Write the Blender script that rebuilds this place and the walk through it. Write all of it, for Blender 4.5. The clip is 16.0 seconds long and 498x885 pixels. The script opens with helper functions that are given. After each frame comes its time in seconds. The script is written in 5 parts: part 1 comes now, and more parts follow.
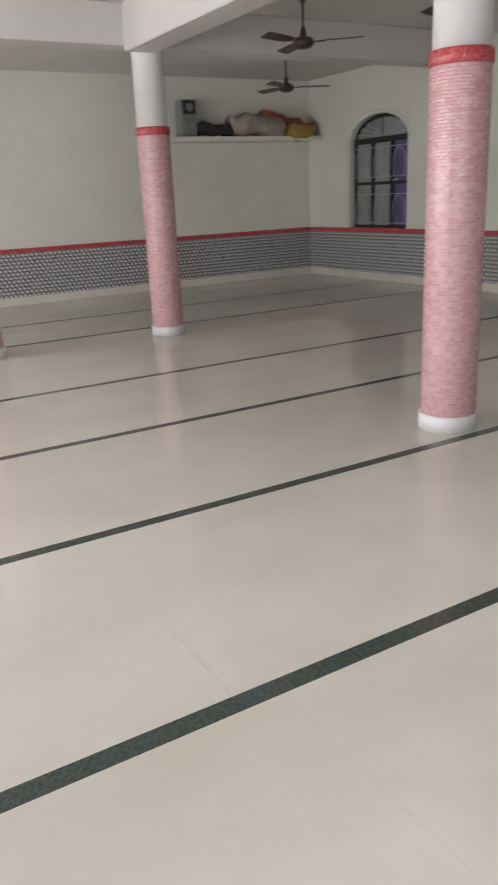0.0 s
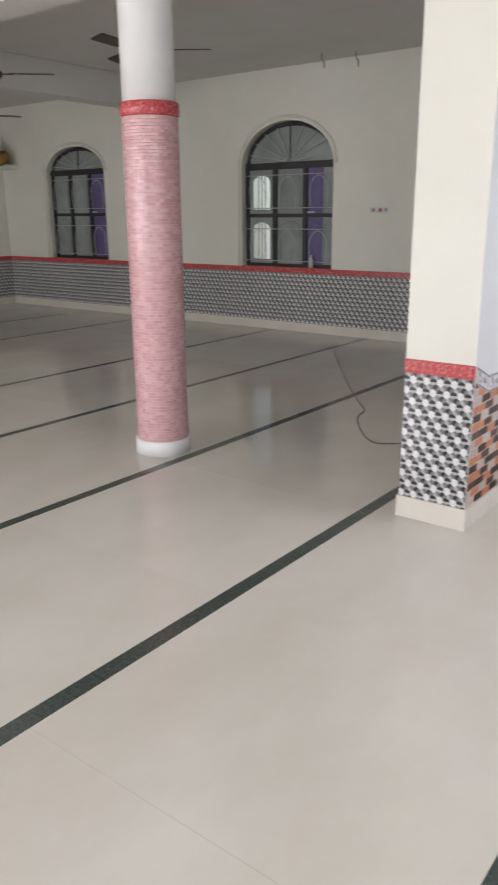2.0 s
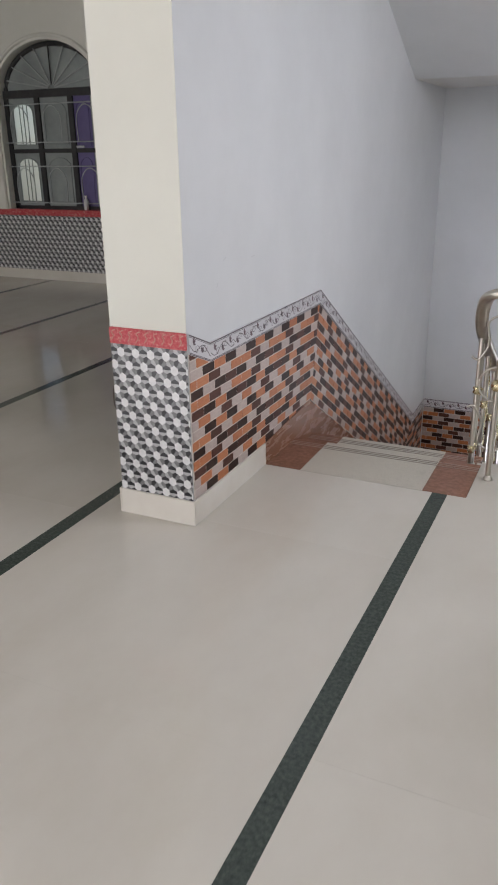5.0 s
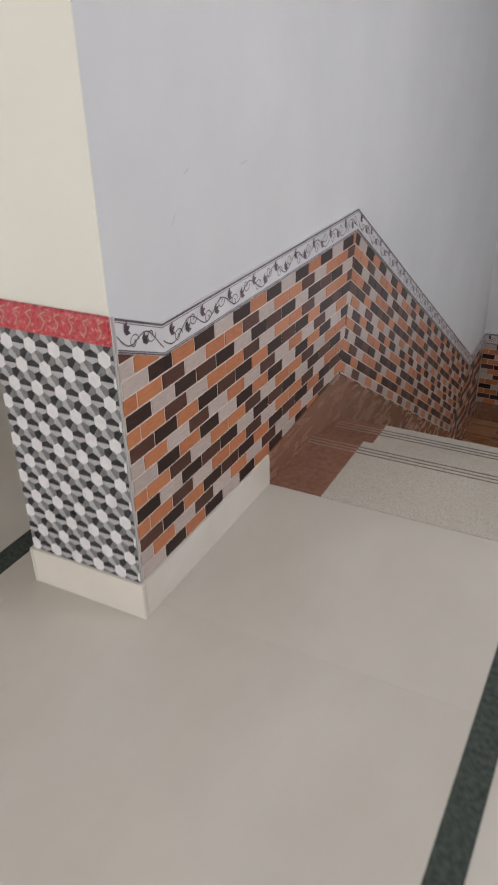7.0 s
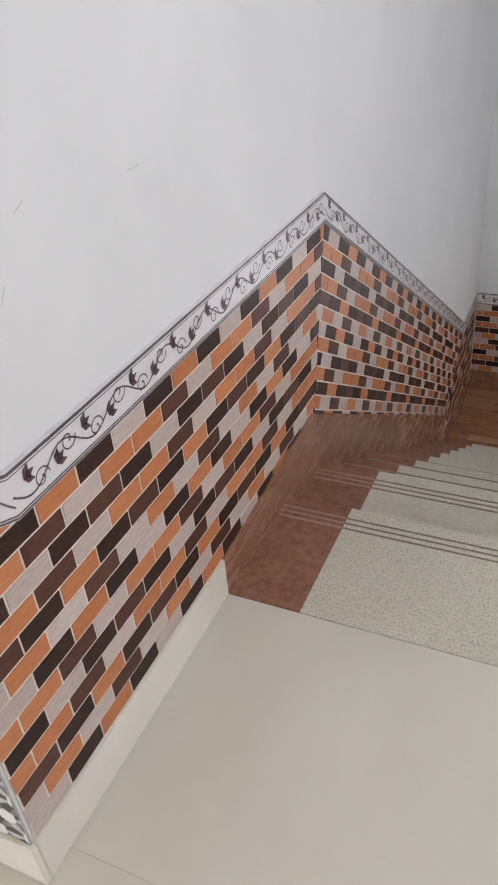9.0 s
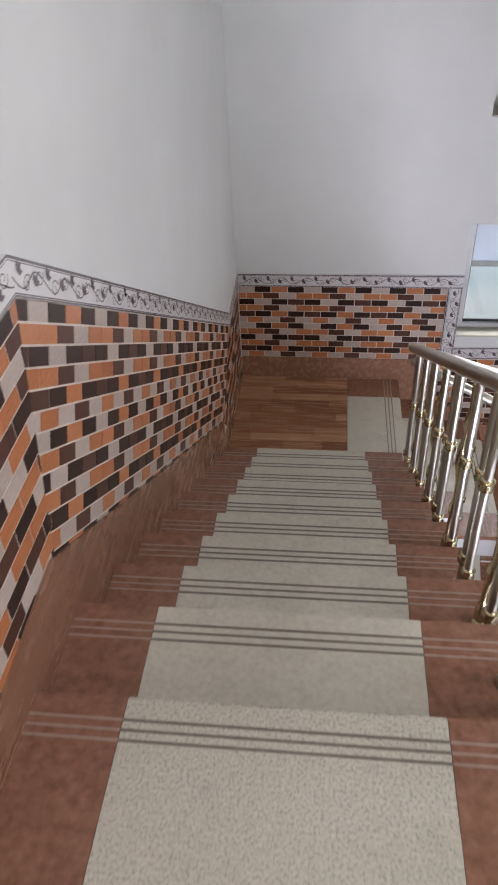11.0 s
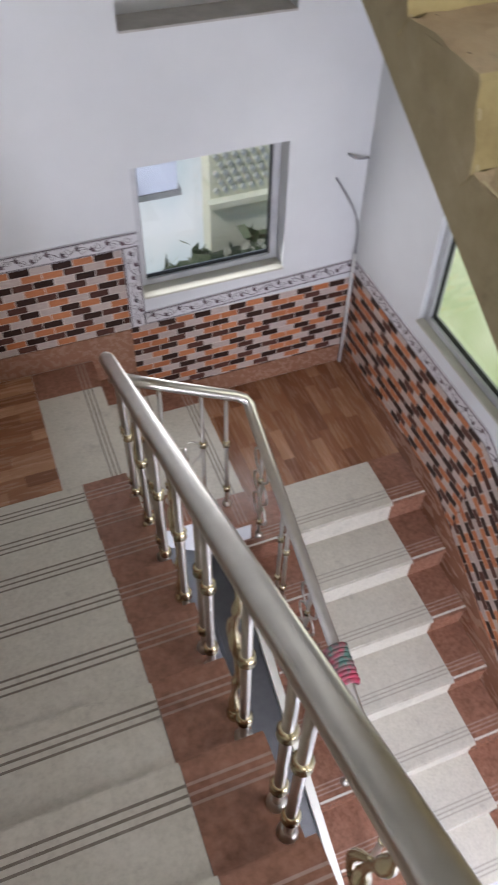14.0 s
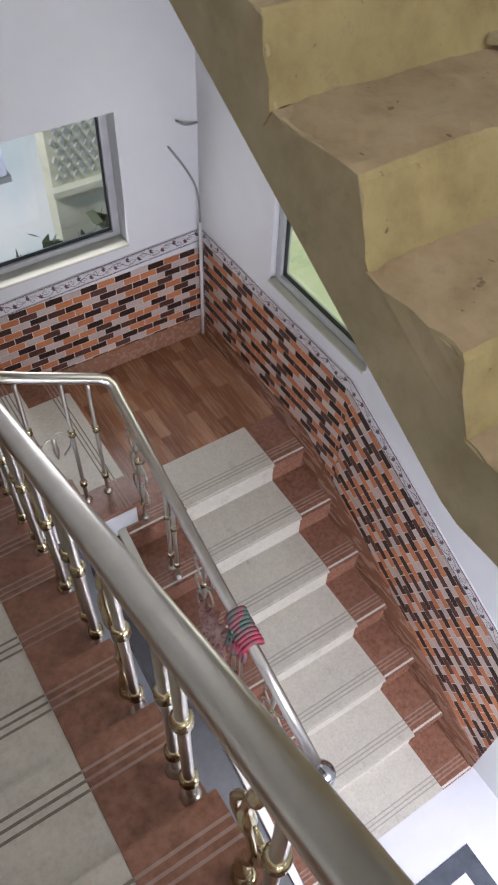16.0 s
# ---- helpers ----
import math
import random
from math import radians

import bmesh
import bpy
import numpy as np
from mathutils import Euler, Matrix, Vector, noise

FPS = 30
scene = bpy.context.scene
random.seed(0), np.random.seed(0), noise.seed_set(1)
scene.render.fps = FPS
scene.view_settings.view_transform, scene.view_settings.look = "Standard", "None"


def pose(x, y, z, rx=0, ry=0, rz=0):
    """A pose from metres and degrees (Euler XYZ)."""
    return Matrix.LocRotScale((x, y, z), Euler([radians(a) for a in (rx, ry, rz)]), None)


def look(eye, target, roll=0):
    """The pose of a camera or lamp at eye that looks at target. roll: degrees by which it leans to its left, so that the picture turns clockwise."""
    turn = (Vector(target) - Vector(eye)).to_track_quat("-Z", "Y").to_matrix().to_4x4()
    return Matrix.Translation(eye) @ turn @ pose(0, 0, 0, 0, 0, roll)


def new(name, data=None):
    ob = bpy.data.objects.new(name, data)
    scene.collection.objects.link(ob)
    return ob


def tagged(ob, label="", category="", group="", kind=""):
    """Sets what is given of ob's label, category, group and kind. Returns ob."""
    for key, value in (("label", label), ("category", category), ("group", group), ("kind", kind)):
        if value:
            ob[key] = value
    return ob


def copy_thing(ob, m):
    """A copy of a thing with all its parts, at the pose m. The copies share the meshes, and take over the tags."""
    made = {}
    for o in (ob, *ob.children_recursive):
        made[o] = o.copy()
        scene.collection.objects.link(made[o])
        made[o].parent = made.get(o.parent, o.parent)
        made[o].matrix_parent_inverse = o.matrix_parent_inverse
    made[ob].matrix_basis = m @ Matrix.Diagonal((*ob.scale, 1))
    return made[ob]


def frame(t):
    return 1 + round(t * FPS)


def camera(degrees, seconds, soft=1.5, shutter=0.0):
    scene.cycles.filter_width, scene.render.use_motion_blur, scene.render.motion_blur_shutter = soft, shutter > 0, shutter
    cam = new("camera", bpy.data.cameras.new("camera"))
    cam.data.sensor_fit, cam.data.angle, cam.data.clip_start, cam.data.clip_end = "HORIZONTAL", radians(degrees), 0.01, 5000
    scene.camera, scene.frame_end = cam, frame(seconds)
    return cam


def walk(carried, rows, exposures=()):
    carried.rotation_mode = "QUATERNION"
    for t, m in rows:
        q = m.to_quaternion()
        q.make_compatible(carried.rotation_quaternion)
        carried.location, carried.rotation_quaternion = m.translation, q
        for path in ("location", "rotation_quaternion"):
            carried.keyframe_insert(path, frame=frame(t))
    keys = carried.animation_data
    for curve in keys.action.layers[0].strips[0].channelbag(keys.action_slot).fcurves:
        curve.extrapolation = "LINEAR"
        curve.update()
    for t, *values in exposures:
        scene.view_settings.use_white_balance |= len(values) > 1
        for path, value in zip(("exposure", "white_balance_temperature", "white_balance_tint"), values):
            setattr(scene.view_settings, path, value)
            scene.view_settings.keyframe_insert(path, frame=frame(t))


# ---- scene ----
# camera
cam = camera(36.5, 16.0, 1.9, 0.5)
PATH = [
    (0, (1.254, -3.482, 1.547), (-0.39, -2.53, 0.921), -2.7),
    (0.5, (1.289, -3.579, 1.599), (-0.243, -2.45, 0.982), -1.3),
    (1, (1.274, -3.612, 1.596), (-0.136, -2.328, 0.995), -0.4),
    (1.5, (1.317, -3.621, 1.61), (0.018, -2.217, 1.026), -0.8),
    (2, (1.36, -3.601, 1.614), (0.19, -2.086, 1.033), -0.5),
    (2.5, (1.403, -3.556, 1.61), (0.351, -1.965, 1.009), -0.9),
    (3, (1.495, -3.425, 1.608), (0.519, -1.793, 0.988), -0.9),
    (3.5, (1.587, -3.286, 1.591), (0.7, -1.611, 0.951), -0.5),
    (4, (1.584, -3.117, 1.574), (0.76, -1.423, 0.904), -0.0),
    (4.5, (1.573, -2.918, 1.601), (0.778, -1.216, 0.914), -0.7),
    (7, (1.037, -1.283, 1.45), (0.208, 0.255, 0.476), -1.7),
    (7.5, (0.85, -1.01, 1.429), (0.148, 0.571, 0.424), -2.7),
    (8, (0.764, -0.753, 1.416), (0.157, 0.836, 0.365), -3.7),
    (8.5, (0.751, -0.523, 1.423), (0.049, 1.0, 0.335), -4.2),
    (9, (0.739, -0.453, 1.423), (-0.018, 1.023, 0.306), -5.5),
    (9.5, (0.719, -0.351, 1.405), (0.117, 1.187, 0.277), -4.2),
    (10, (0.653, -0.134, 1.411), (0.276, 1.452, 0.252), -2.6),
    (12.5, (0.574, 1.071, 1.325), (0.465, 2.472, -0.098), -2.8),
    (13, (0.62, 1.271, 1.33), (0.632, 2.651, -0.117), -1.9),
    (13.5, (0.679, 1.42, 1.415), (0.962, 2.723, -0.08), -0.5),
    (14, (0.75, 1.483, 1.406), (1.236, 2.683, -0.117), 1.5),
    (14.5, (0.812, 1.471, 1.369), (1.418, 2.601, -0.166), 2.4),
    (15, (0.849, 1.456, 1.358), (1.533, 2.514, -0.196), 2.4),
    (15.5, (0.856, 1.429, 1.353), (1.592, 2.434, -0.212), 2.4),
    (16, (0.832, 1.415, 1.353), (1.553, 2.459, -0.193), 2.4),
]
walk(cam, [(t, look(eye, target, roll)) for t, eye, target, roll in PATH],
     [(0.0, 0.14, 6420, 17), (1.5, 0.18, 6420, 17), (2.5, 0.0, 6400, 17), (3.0, -0.22, 6420, 17), (3.5, -0.31, 6430, 17), (4.5, -0.28, 6430, 17), (7.0, -0.27, 6650, 17), (7.5, -0.31, 6700, 17),
      (8.0, -0.3, 6700, 17), (8.5, -0.1, 6680, 17), (9.0, 0.1, 6650, 16), (10.0, -0.05, 6650, 17), (12.5, 0.32, 6800, 17), (13.0, 0.28, 6800, 17), (13.5, 0.2, 6580, 17), (14.5, 0.0, 6520, 17), (16.0, -0.06, 6540, 17)])

# ---- light ----
world = bpy.data.worlds.new("sky")
scene.world = world
world.use_nodes = True
_nt = world.node_tree
_sky = _nt.nodes.new("ShaderNodeTexSky")
_sky.sky_type = "NISHITA"
_sky.sun_disc = False
_sky.sun_elevation, _sky.sun_rotation = radians(44.8), radians(245.6)
_nt.links.new(_sky.outputs[0], _nt.nodes["Background"].inputs[0])
_nt.nodes["Background"].inputs[1].default_value = 0.15


def window_light(name, eye, target, width, height, watts, colour=(1, 1, 1)):
    """Area lamp for sky light at an opening, or added where none is seen."""
    lamp = bpy.data.lights.new(name, "AREA")
    lamp.shape, lamp.size, lamp.size_y, lamp.energy, lamp.color = "RECTANGLE", width, height, watts, colour
    ob = new(name, lamp)
    ob.matrix_world = look(eye, target)
    return ob


sun = bpy.data.lights.new("sun", "SUN")
sun.energy, sun.angle, sun.color = 2.6, radians(8), (1.0, 0.97, 0.92)
new("sun", sun).matrix_world = look((-22, -10, 24), (0, 0, 0))

WX = 2.715          # right-hand outer wall of the stairwell
FY = 4.745          # far wall of the stairwell
HY = 5.34           # window wall of the hall
HX = -11.2          # shelf wall of the hall
BY = -7.5           # wall behind
CZ = 3.45           # hall ceiling
LZ = -3.13          # floor below
L1, L2 = -1.60, -2.11   # the two landings
TR, RI = 0.281, 0.1703  # going and rise of the upper flight
T2 = 0.299              # going of the lower flight
SX = 1.04           # open edge of the upper flight
EX = 1.555          # open edge of the lower flight

# Lamps at unseen openings behind and to the right, added for the hall.
for _x, _w in ((-8.0, 96), (-4.6, 128), (-1.2, 100)):
    window_light("added_light_south", (_x, BY + 0.02, 1.75), (_x, 0, 1.9), 1.7, 1.7, _w, (0.985, 0.985, 1.0))
for _y in (-5.6, -2.6):
    window_light("added_light_east", (WX - 0.02, _y, 1.75), (0, _y, 1.7), 1.6, 1.7, 34, (0.96, 0.97, 1.0))
window_light("window_light_stair_far", (1.84, FY - 0.02, -0.86), (1.84, 0, -1.6), 0.78, 0.7, 6, (0.93, 0.96, 1.0))
window_light("window_light_stair_side", (WX - 0.02, 3.605, -0.72), (0, 3.605, -0.72), 0.72, 0.85, 3.5, (0.97, 1.0, 0.95))
# Added lamp; no window is seen above the recess panel.
window_light("added_light_stair_upper", (1.86, FY - 0.02, 1.05), (1.5, 0, 0.9), 0.8, 0.8, 2, (0.95, 0.96, 1.0))
# Added lamp high on the outer wall, lights the flight and left wall.
window_light("added_light_stair_top", (WX - 0.02, 1.0, 2.6), (0.6, 1.5, -1.2), 1.4, 1.0, 54, (0.94, 0.96, 1.0))
# Added lamp under the hall floor, brightens the lower flight; no door stands there.
window_light("added_light_below", (2.0, -0.3, -1.25), (2.2, 2.3, -3.1), 1.4, 1.4, 118, (0.82, 0.86, 1.0))


# ---- materials ----
def material(name, colours, scale=4.0, rough=0.5, rough_var=0.1, bump=0.0, bump_scale=60.0, metal=0.0, detail=6.0,
             stretch=(1, 1, 1), random_mix=0.0, island=False, spec=0.5, coat=0.0, stain=0.0, dirt=0.0, pits=0.0):
    """Procedural surface: a ramp of colours over noise, a second fine noise for grain, optional per-piece variation."""
    m = bpy.data.materials.new(name)
    m.use_nodes = True
    nt = m.node_tree
    bs = nt.nodes["Principled BSDF"]
    mp = nt.nodes.new("ShaderNodeMapping")
    mp.inputs["Scale"].default_value = stretch
    geo = nt.nodes.new("ShaderNodeNewGeometry")
    nt.links.new(geo.outputs["Position"], mp.inputs[0])
    n1 = nt.nodes.new("ShaderNodeTexNoise")
    n1.inputs["Scale"].default_value, n1.inputs["Detail"].default_value = scale, detail
    n1.inputs["Roughness"].default_value = 0.62
    nt.links.new(mp.outputs[0], n1.inputs["Vector"])
    ramp = nt.nodes.new("ShaderNodeValToRGB")
    el = ramp.color_ramp.elements
    k = len(colours)
    el[0].position, el[0].color = 0.3, (*colours[0], 1)
    el[1].position, el[1].color = 0.7, (*colours[-1], 1)
    for i in range(1, k - 1):
        e = el.new(0.3 + 0.4 * i / (k - 1))
        e.color = (*colours[i], 1)
    fac = n1.outputs["Fac"]
    if random_mix:
        src = geo.outputs["Random Per Island"] if island else nt.nodes.new("ShaderNodeObjectInfo").outputs["Random"]
        mx = nt.nodes.new("ShaderNodeMix")
        mx.inputs[0].default_value = random_mix
        mr = nt.nodes.new("ShaderNodeMapRange")
        mr.inputs["To Min"].default_value, mr.inputs["To Max"].default_value = 0.28, 0.72
        nt.links.new(src, mr.inputs["Value"])
        nt.links.new(fac, mx.inputs["A"])
        nt.links.new(mr.outputs[0], mx.inputs["B"])
        fac = mx.outputs[0]
    nt.links.new(fac, ramp.inputs[0])
    colour = ramp.outputs[0]
    if stain:
        n3 = nt.nodes.new("ShaderNodeTexNoise")
        n3.inputs["Scale"].default_value, n3.inputs["Detail"].default_value = scale * 0.23, 3
        nt.links.new(geo.outputs["Position"], n3.inputs["Vector"])
        r3 = nt.nodes.new("ShaderNodeMapRange")
        r3.inputs["From Min"].default_value, r3.inputs["From Max"].default_value = 0.35, 0.65
        r3.inputs["To Min"].default_value, r3.inputs["To Max"].default_value = 1 - stain, 1
        nt.links.new(n3.outputs["Fac"], r3.inputs["Value"])
        ml = nt.nodes.new("ShaderNodeMix")
        ml.data_type, ml.blend_type = "RGBA", "MULTIPLY"
        ml.inputs[0].default_value = 1
        nt.links.new(colour, ml.inputs["A"])
        nt.links.new(r3.outputs[0], ml.inputs["B"])
        colour = ml.outputs["Result"]
    if dirt:      # grey smudges with soft uneven edges
        n4 = nt.nodes.new("ShaderNodeTexNoise")
        n4.inputs["Scale"].default_value, n4.inputs["Detail"].default_value, n4.inputs["Roughness"].default_value = 7.0, 8, 0.75
        nt.links.new(geo.outputs["Position"], n4.inputs["Vector"])
        r4 = nt.nodes.new("ShaderNodeMapRange")
        r4.inputs["From Min"].default_value, r4.inputs["From Max"].default_value = 0.56, 0.74
        r4.inputs["To Min"].default_value, r4.inputs["To Max"].default_value = 1, 1 - dirt
        nt.links.new(n4.outputs["Fac"], r4.inputs["Value"])
        m4 = nt.nodes.new("ShaderNodeMix")
        m4.data_type, m4.blend_type = "RGBA", "MULTIPLY"
        m4.inputs[0].default_value = 1
        nt.links.new(colour, m4.inputs["A"])
        nt.links.new(r4.outputs[0], m4.inputs["B"])
        colour = m4.outputs["Result"]
    if pits:      # small dark holes
        n5 = nt.nodes.new("ShaderNodeTexNoise")
        n5.inputs["Scale"].default_value, n5.inputs["Detail"].default_value = 26.0, 3
        nt.links.new(geo.outputs["Position"], n5.inputs["Vector"])
        r5 = nt.nodes.new("ShaderNodeMapRange")
        r5.inputs["From Min"].default_value, r5.inputs["From Max"].default_value = 0.68, 0.73
        r5.inputs["To Min"].default_value, r5.inputs["To Max"].default_value = 1, 1 - pits
        nt.links.new(n5.outputs["Fac"], r5.inputs["Value"])
        m5 = nt.nodes.new("ShaderNodeMix")
        m5.data_type, m5.blend_type = "RGBA", "MULTIPLY"
        m5.inputs[0].default_value = 1
        nt.links.new(colour, m5.inputs["A"])
        nt.links.new(r5.outputs[0], m5.inputs["B"])
        colour = m5.outputs["Result"]
    nt.links.new(colour, bs.inputs["Base Color"])
    n2 = nt.nodes.new("ShaderNodeTexNoise")
    n2.inputs["Scale"].default_value, n2.inputs["Detail"].default_value = bump_scale, 4
    nt.links.new(mp.outputs[0], n2.inputs["Vector"])
    rr = nt.nodes.new("ShaderNodeMapRange")
    rr.inputs["To Min"].default_value, rr.inputs["To Max"].default_value = max(0.02, rough - rough_var), min(1, rough + rough_var)
    nt.links.new(n1.outputs["Fac"], rr.inputs["Value"])
    nt.links.new(rr.outputs[0], bs.inputs["Roughness"])
    if bump:
        bp = nt.nodes.new("ShaderNodeBump")
        bp.inputs["Strength"].default_value, bp.inputs["Distance"].default_value = bump, 0.004
        nt.links.new(n2.outputs["Fac"], bp.inputs["Height"])
        nt.links.new(bp.outputs[0], bs.inputs["Normal"])
    bs.inputs["Metallic"].default_value = metal
    bs.inputs["Specular IOR Level"].default_value = spec
    bs.inputs["Coat Weight"].default_value = coat
    bs.inputs["Coat Roughness"].default_value = 0.08
    return m


def glow(name, colours, strength, scale=3.0):
    m = bpy.data.materials.new(name)
    m.use_nodes = True
    nt = m.node_tree
    nt.nodes.remove(nt.nodes["Principled BSDF"])
    em = nt.nodes.new("ShaderNodeEmission")
    n1 = nt.nodes.new("ShaderNodeTexNoise")
    n1.inputs["Scale"].default_value = scale
    geo = nt.nodes.new("ShaderNodeNewGeometry")
    nt.links.new(geo.outputs["Position"], n1.inputs["Vector"])
    ramp = nt.nodes.new("ShaderNodeValToRGB")
    ramp.color_ramp.elements[0].position, ramp.color_ramp.elements[0].color = 0.35, (*colours[0], 1)
    ramp.color_ramp.elements[1].position, ramp.color_ramp.elements[1].color = 0.65, (*colours[1], 1)
    nt.links.new(n1.outputs["Fac"], ramp.inputs[0])
    nt.links.new(ramp.outputs[0], em.inputs[0])
    em.inputs[1].default_value = strength
    nt.links.new(em.outputs[0], nt.nodes["Material Output"].inputs[0])
    return m


def glass(name, colour=(0.9, 0.95, 0.95), rough=0.02):
    m = bpy.data.materials.new(name)
    m.use_nodes = True
    nt = m.node_tree
    bs = nt.nodes["Principled BSDF"]
    bs.inputs["Base Color"].default_value = (*colour, 1)
    bs.inputs["Transmission Weight"].default_value = 1
    bs.inputs["Roughness"].default_value = rough
    bs.inputs["IOR"].default_value = 1.45
    return m


M_wall = material("white_wall_paint", [(0.645, 0.66, 0.66), (0.70, 0.715, 0.715)], 2.2, 0.62, 0.06, 0.06, 90, stain=0.05)
M_wall_hall = material("ivory_wall_paint", [(0.75, 0.752, 0.665), (0.805, 0.807, 0.72)], 1.6, 0.6, 0.06, 0.06, 90, stain=0.06)
M_ceiling = material("ceiling_paint", [(0.66, 0.65, 0.62), (0.72, 0.71, 0.68)], 1.5, 0.7, 0.05, 0.05, 80, stain=0.05)
M_marble = material("polished_cream_marble", [(0.56, 0.525, 0.44), (0.63, 0.60, 0.525), (0.69, 0.665, 0.592)], 1.3, 0.13, 0.04, 0.0, 40,
                    stretch=(1, 0.6, 1), random_mix=0.25, stain=0.08, detail=9)
M_stripe = material("dark_green_marble", [(0.022, 0.032, 0.026), (0.05, 0.066, 0.056), (0.085, 0.10, 0.085)], 70, 0.16, 0.05, detail=8)
M_joint = material("floor_joint", [(0.47, 0.44, 0.38), (0.54, 0.51, 0.45)], 20, 0.7)
M_skirt = material("cream_skirting_marble", [(0.66, 0.62, 0.54), (0.74, 0.71, 0.64)], 3, 0.2, 0.05)
M_granite = material("reddish_brown_granite", [(0.20, 0.094, 0.058), (0.285, 0.138, 0.09), (0.35, 0.18, 0.122)], 40, 0.24, 0.06, 0.03, 120, detail=8, stain=0.12, dirt=0.18)
M_cream = material("grey_cream_granite", [(0.50, 0.47, 0.395), (0.575, 0.545, 0.46), (0.62, 0.59, 0.505)], 70, 0.36, 0.08, 0.08, 160, detail=10, stain=0.06, dirt=0.3)
M_cream_coarse = material("coarse_speckled_granite", [(0.34, 0.31, 0.25), (0.57, 0.54, 0.455), (0.66, 0.63, 0.545)], 150, 0.4, 0.08, 0.25, 160, detail=3, stain=0.06, dirt=0.2)
M_groove = material("groove_shadow_dirt", [(0.17, 0.145, 0.115), (0.25, 0.215, 0.175)], 40, 0.8)
# Glare on the lower treads is put into these paler groove lines.
M_groove_glare = material("glare_pale_groove", [(0.33, 0.30, 0.25), (0.40, 0.37, 0.315)], 40, 0.7)
M_groove_light = material("pale_groove_inlay", [(0.29, 0.18, 0.14), (0.38, 0.26, 0.21)], 40, 0.6)
M_wood = [material("wood_look_tile_" + n, c, 9, 0.27, 0.06, 0.02, 60, stretch=s, detail=8, random_mix=0.75)
          for n, c, s in (("floor", [(0.20, 0.085, 0.042), (0.34, 0.165, 0.085), (0.50, 0.285, 0.165)], (0.5, 6, 1)),
                          ("landing", [(0.18, 0.075, 0.038), (0.30, 0.14, 0.07), (0.46, 0.255, 0.145)], (6, 0.5, 1)),
                          ("skirting", [(0.21, 0.10, 0.06), (0.28, 0.142, 0.088), (0.34, 0.185, 0.122)], (4, 0.7, 3)))]
M_grout = material("pale_grout", [(0.60, 0.54, 0.48), (0.70, 0.64, 0.58)], 40, 0.8, 0.05, 0.1, 150)
_st = (3, 3, 14)
M_brick = [material("wood_grain_tile_orange", [(0.38, 0.122, 0.043), (0.49, 0.176, 0.07), (0.56, 0.226, 0.10)], 11, 0.36, 0.05, stretch=_st, spec=0.3, random_mix=0.4),
           material("wood_grain_tile_grey", [(0.39, 0.325, 0.29), (0.48, 0.40, 0.36), (0.56, 0.475, 0.43)], 11, 0.36, 0.05, stretch=_st, spec=0.3, random_mix=0.35),
           material("wood_grain_tile_dark", [(0.018, 0.008, 0.006), (0.034, 0.016, 0.012), (0.058, 0.028, 0.02)], 11, 0.4, 0.05, stretch=_st, spec=0.18, random_mix=0.3),
           material("wood_grain_tile_brown", [(0.055, 0.022, 0.015), (0.088, 0.036, 0.025), (0.13, 0.056, 0.04)], 11, 0.4, 0.05, stretch=_st, spec=0.18, random_mix=0.35)]
M_listello = material("white_listello_tile", [(0.60, 0.59, 0.60), (0.68, 0.67, 0.68)], 14, 0.34)
M_vine = material("grey_vine_print", [(0.06, 0.05, 0.06), (0.12, 0.09, 0.10)], 30, 0.3)
M_leaf = material("plum_leaf_print", [(0.05, 0.045, 0.055), (0.14, 0.07, 0.085)], 24, 0.3)
M_red = material("red_embossed_border", [(0.36, 0.02, 0.03), (0.46, 0.04, 0.055), (0.52, 0.10, 0.10), (0.70, 0.44, 0.36)], 75, 0.22, 0.05, 0.5, 60)
M_gold = material("pale_relief_print", [(0.50, 0.22, 0.17), (0.62, 0.38, 0.30)], 30, 0.25)
M_hex = [material("hex_print_" + n, c, 45, 0.2, 0.05) for n, c in
         (("pale", [(0.64, 0.64, 0.63), (0.78, 0.78, 0.77)]), ("mid", [(0.36, 0.36, 0.355), (0.48, 0.48, 0.475)]),
          ("grey", [(0.12, 0.12, 0.12), (0.24, 0.24, 0.24)]), ("dark", [(0.010, 0.010, 0.011), (0.045, 0.045, 0.047)]))]
M_pink = material("pink_mosaic_tile", [(0.56, 0.30, 0.305), (0.645, 0.375, 0.38), (0.72, 0.48, 0.485)], 30, 0.25, 0.06, random_mix=0.7, island=True)
M_pinkgrout = material("pink_mosaic_grout", [(0.62, 0.46, 0.45), (0.69, 0.55, 0.54)], 40, 0.8)
M_white = material("white_column_paint", [(0.72, 0.73, 0.71), (0.79, 0.80, 0.78)], 3, 0.5, 0.05, 0.04, 80)
M_steel = material("polished_stainless_steel", [(0.49, 0.465, 0.405), (0.57, 0.545, 0.48)], 12, 0.3, 0.05, metal=1.0)
M_chrome = material("mirror_polished_steel", [(0.40, 0.40, 0.41), (0.48, 0.48, 0.49)], 12, 0.12, 0.03, metal=1.0)
M_brass = material("tarnished_steel_fitting", [(0.52, 0.455, 0.28), (0.68, 0.60, 0.39)], 20, 0.24, 0.06, metal=1.0)
M_concrete = material("raw_yellowish_concrete", [(0.29, 0.22, 0.095), (0.40, 0.32, 0.145), (0.48, 0.395, 0.19)], 7, 0.9, 0.05, 1.0, 40, detail=12, stain=0.25, dirt=0.45, pits=0.6)
M_concrete_edge = material("smooth_cement_plaster", [(0.33, 0.27, 0.145), (0.41, 0.34, 0.195), (0.47, 0.395, 0.24)], 6, 0.85, 0.05, 0.6, 50, detail=10, stain=0.18, dirt=0.3)
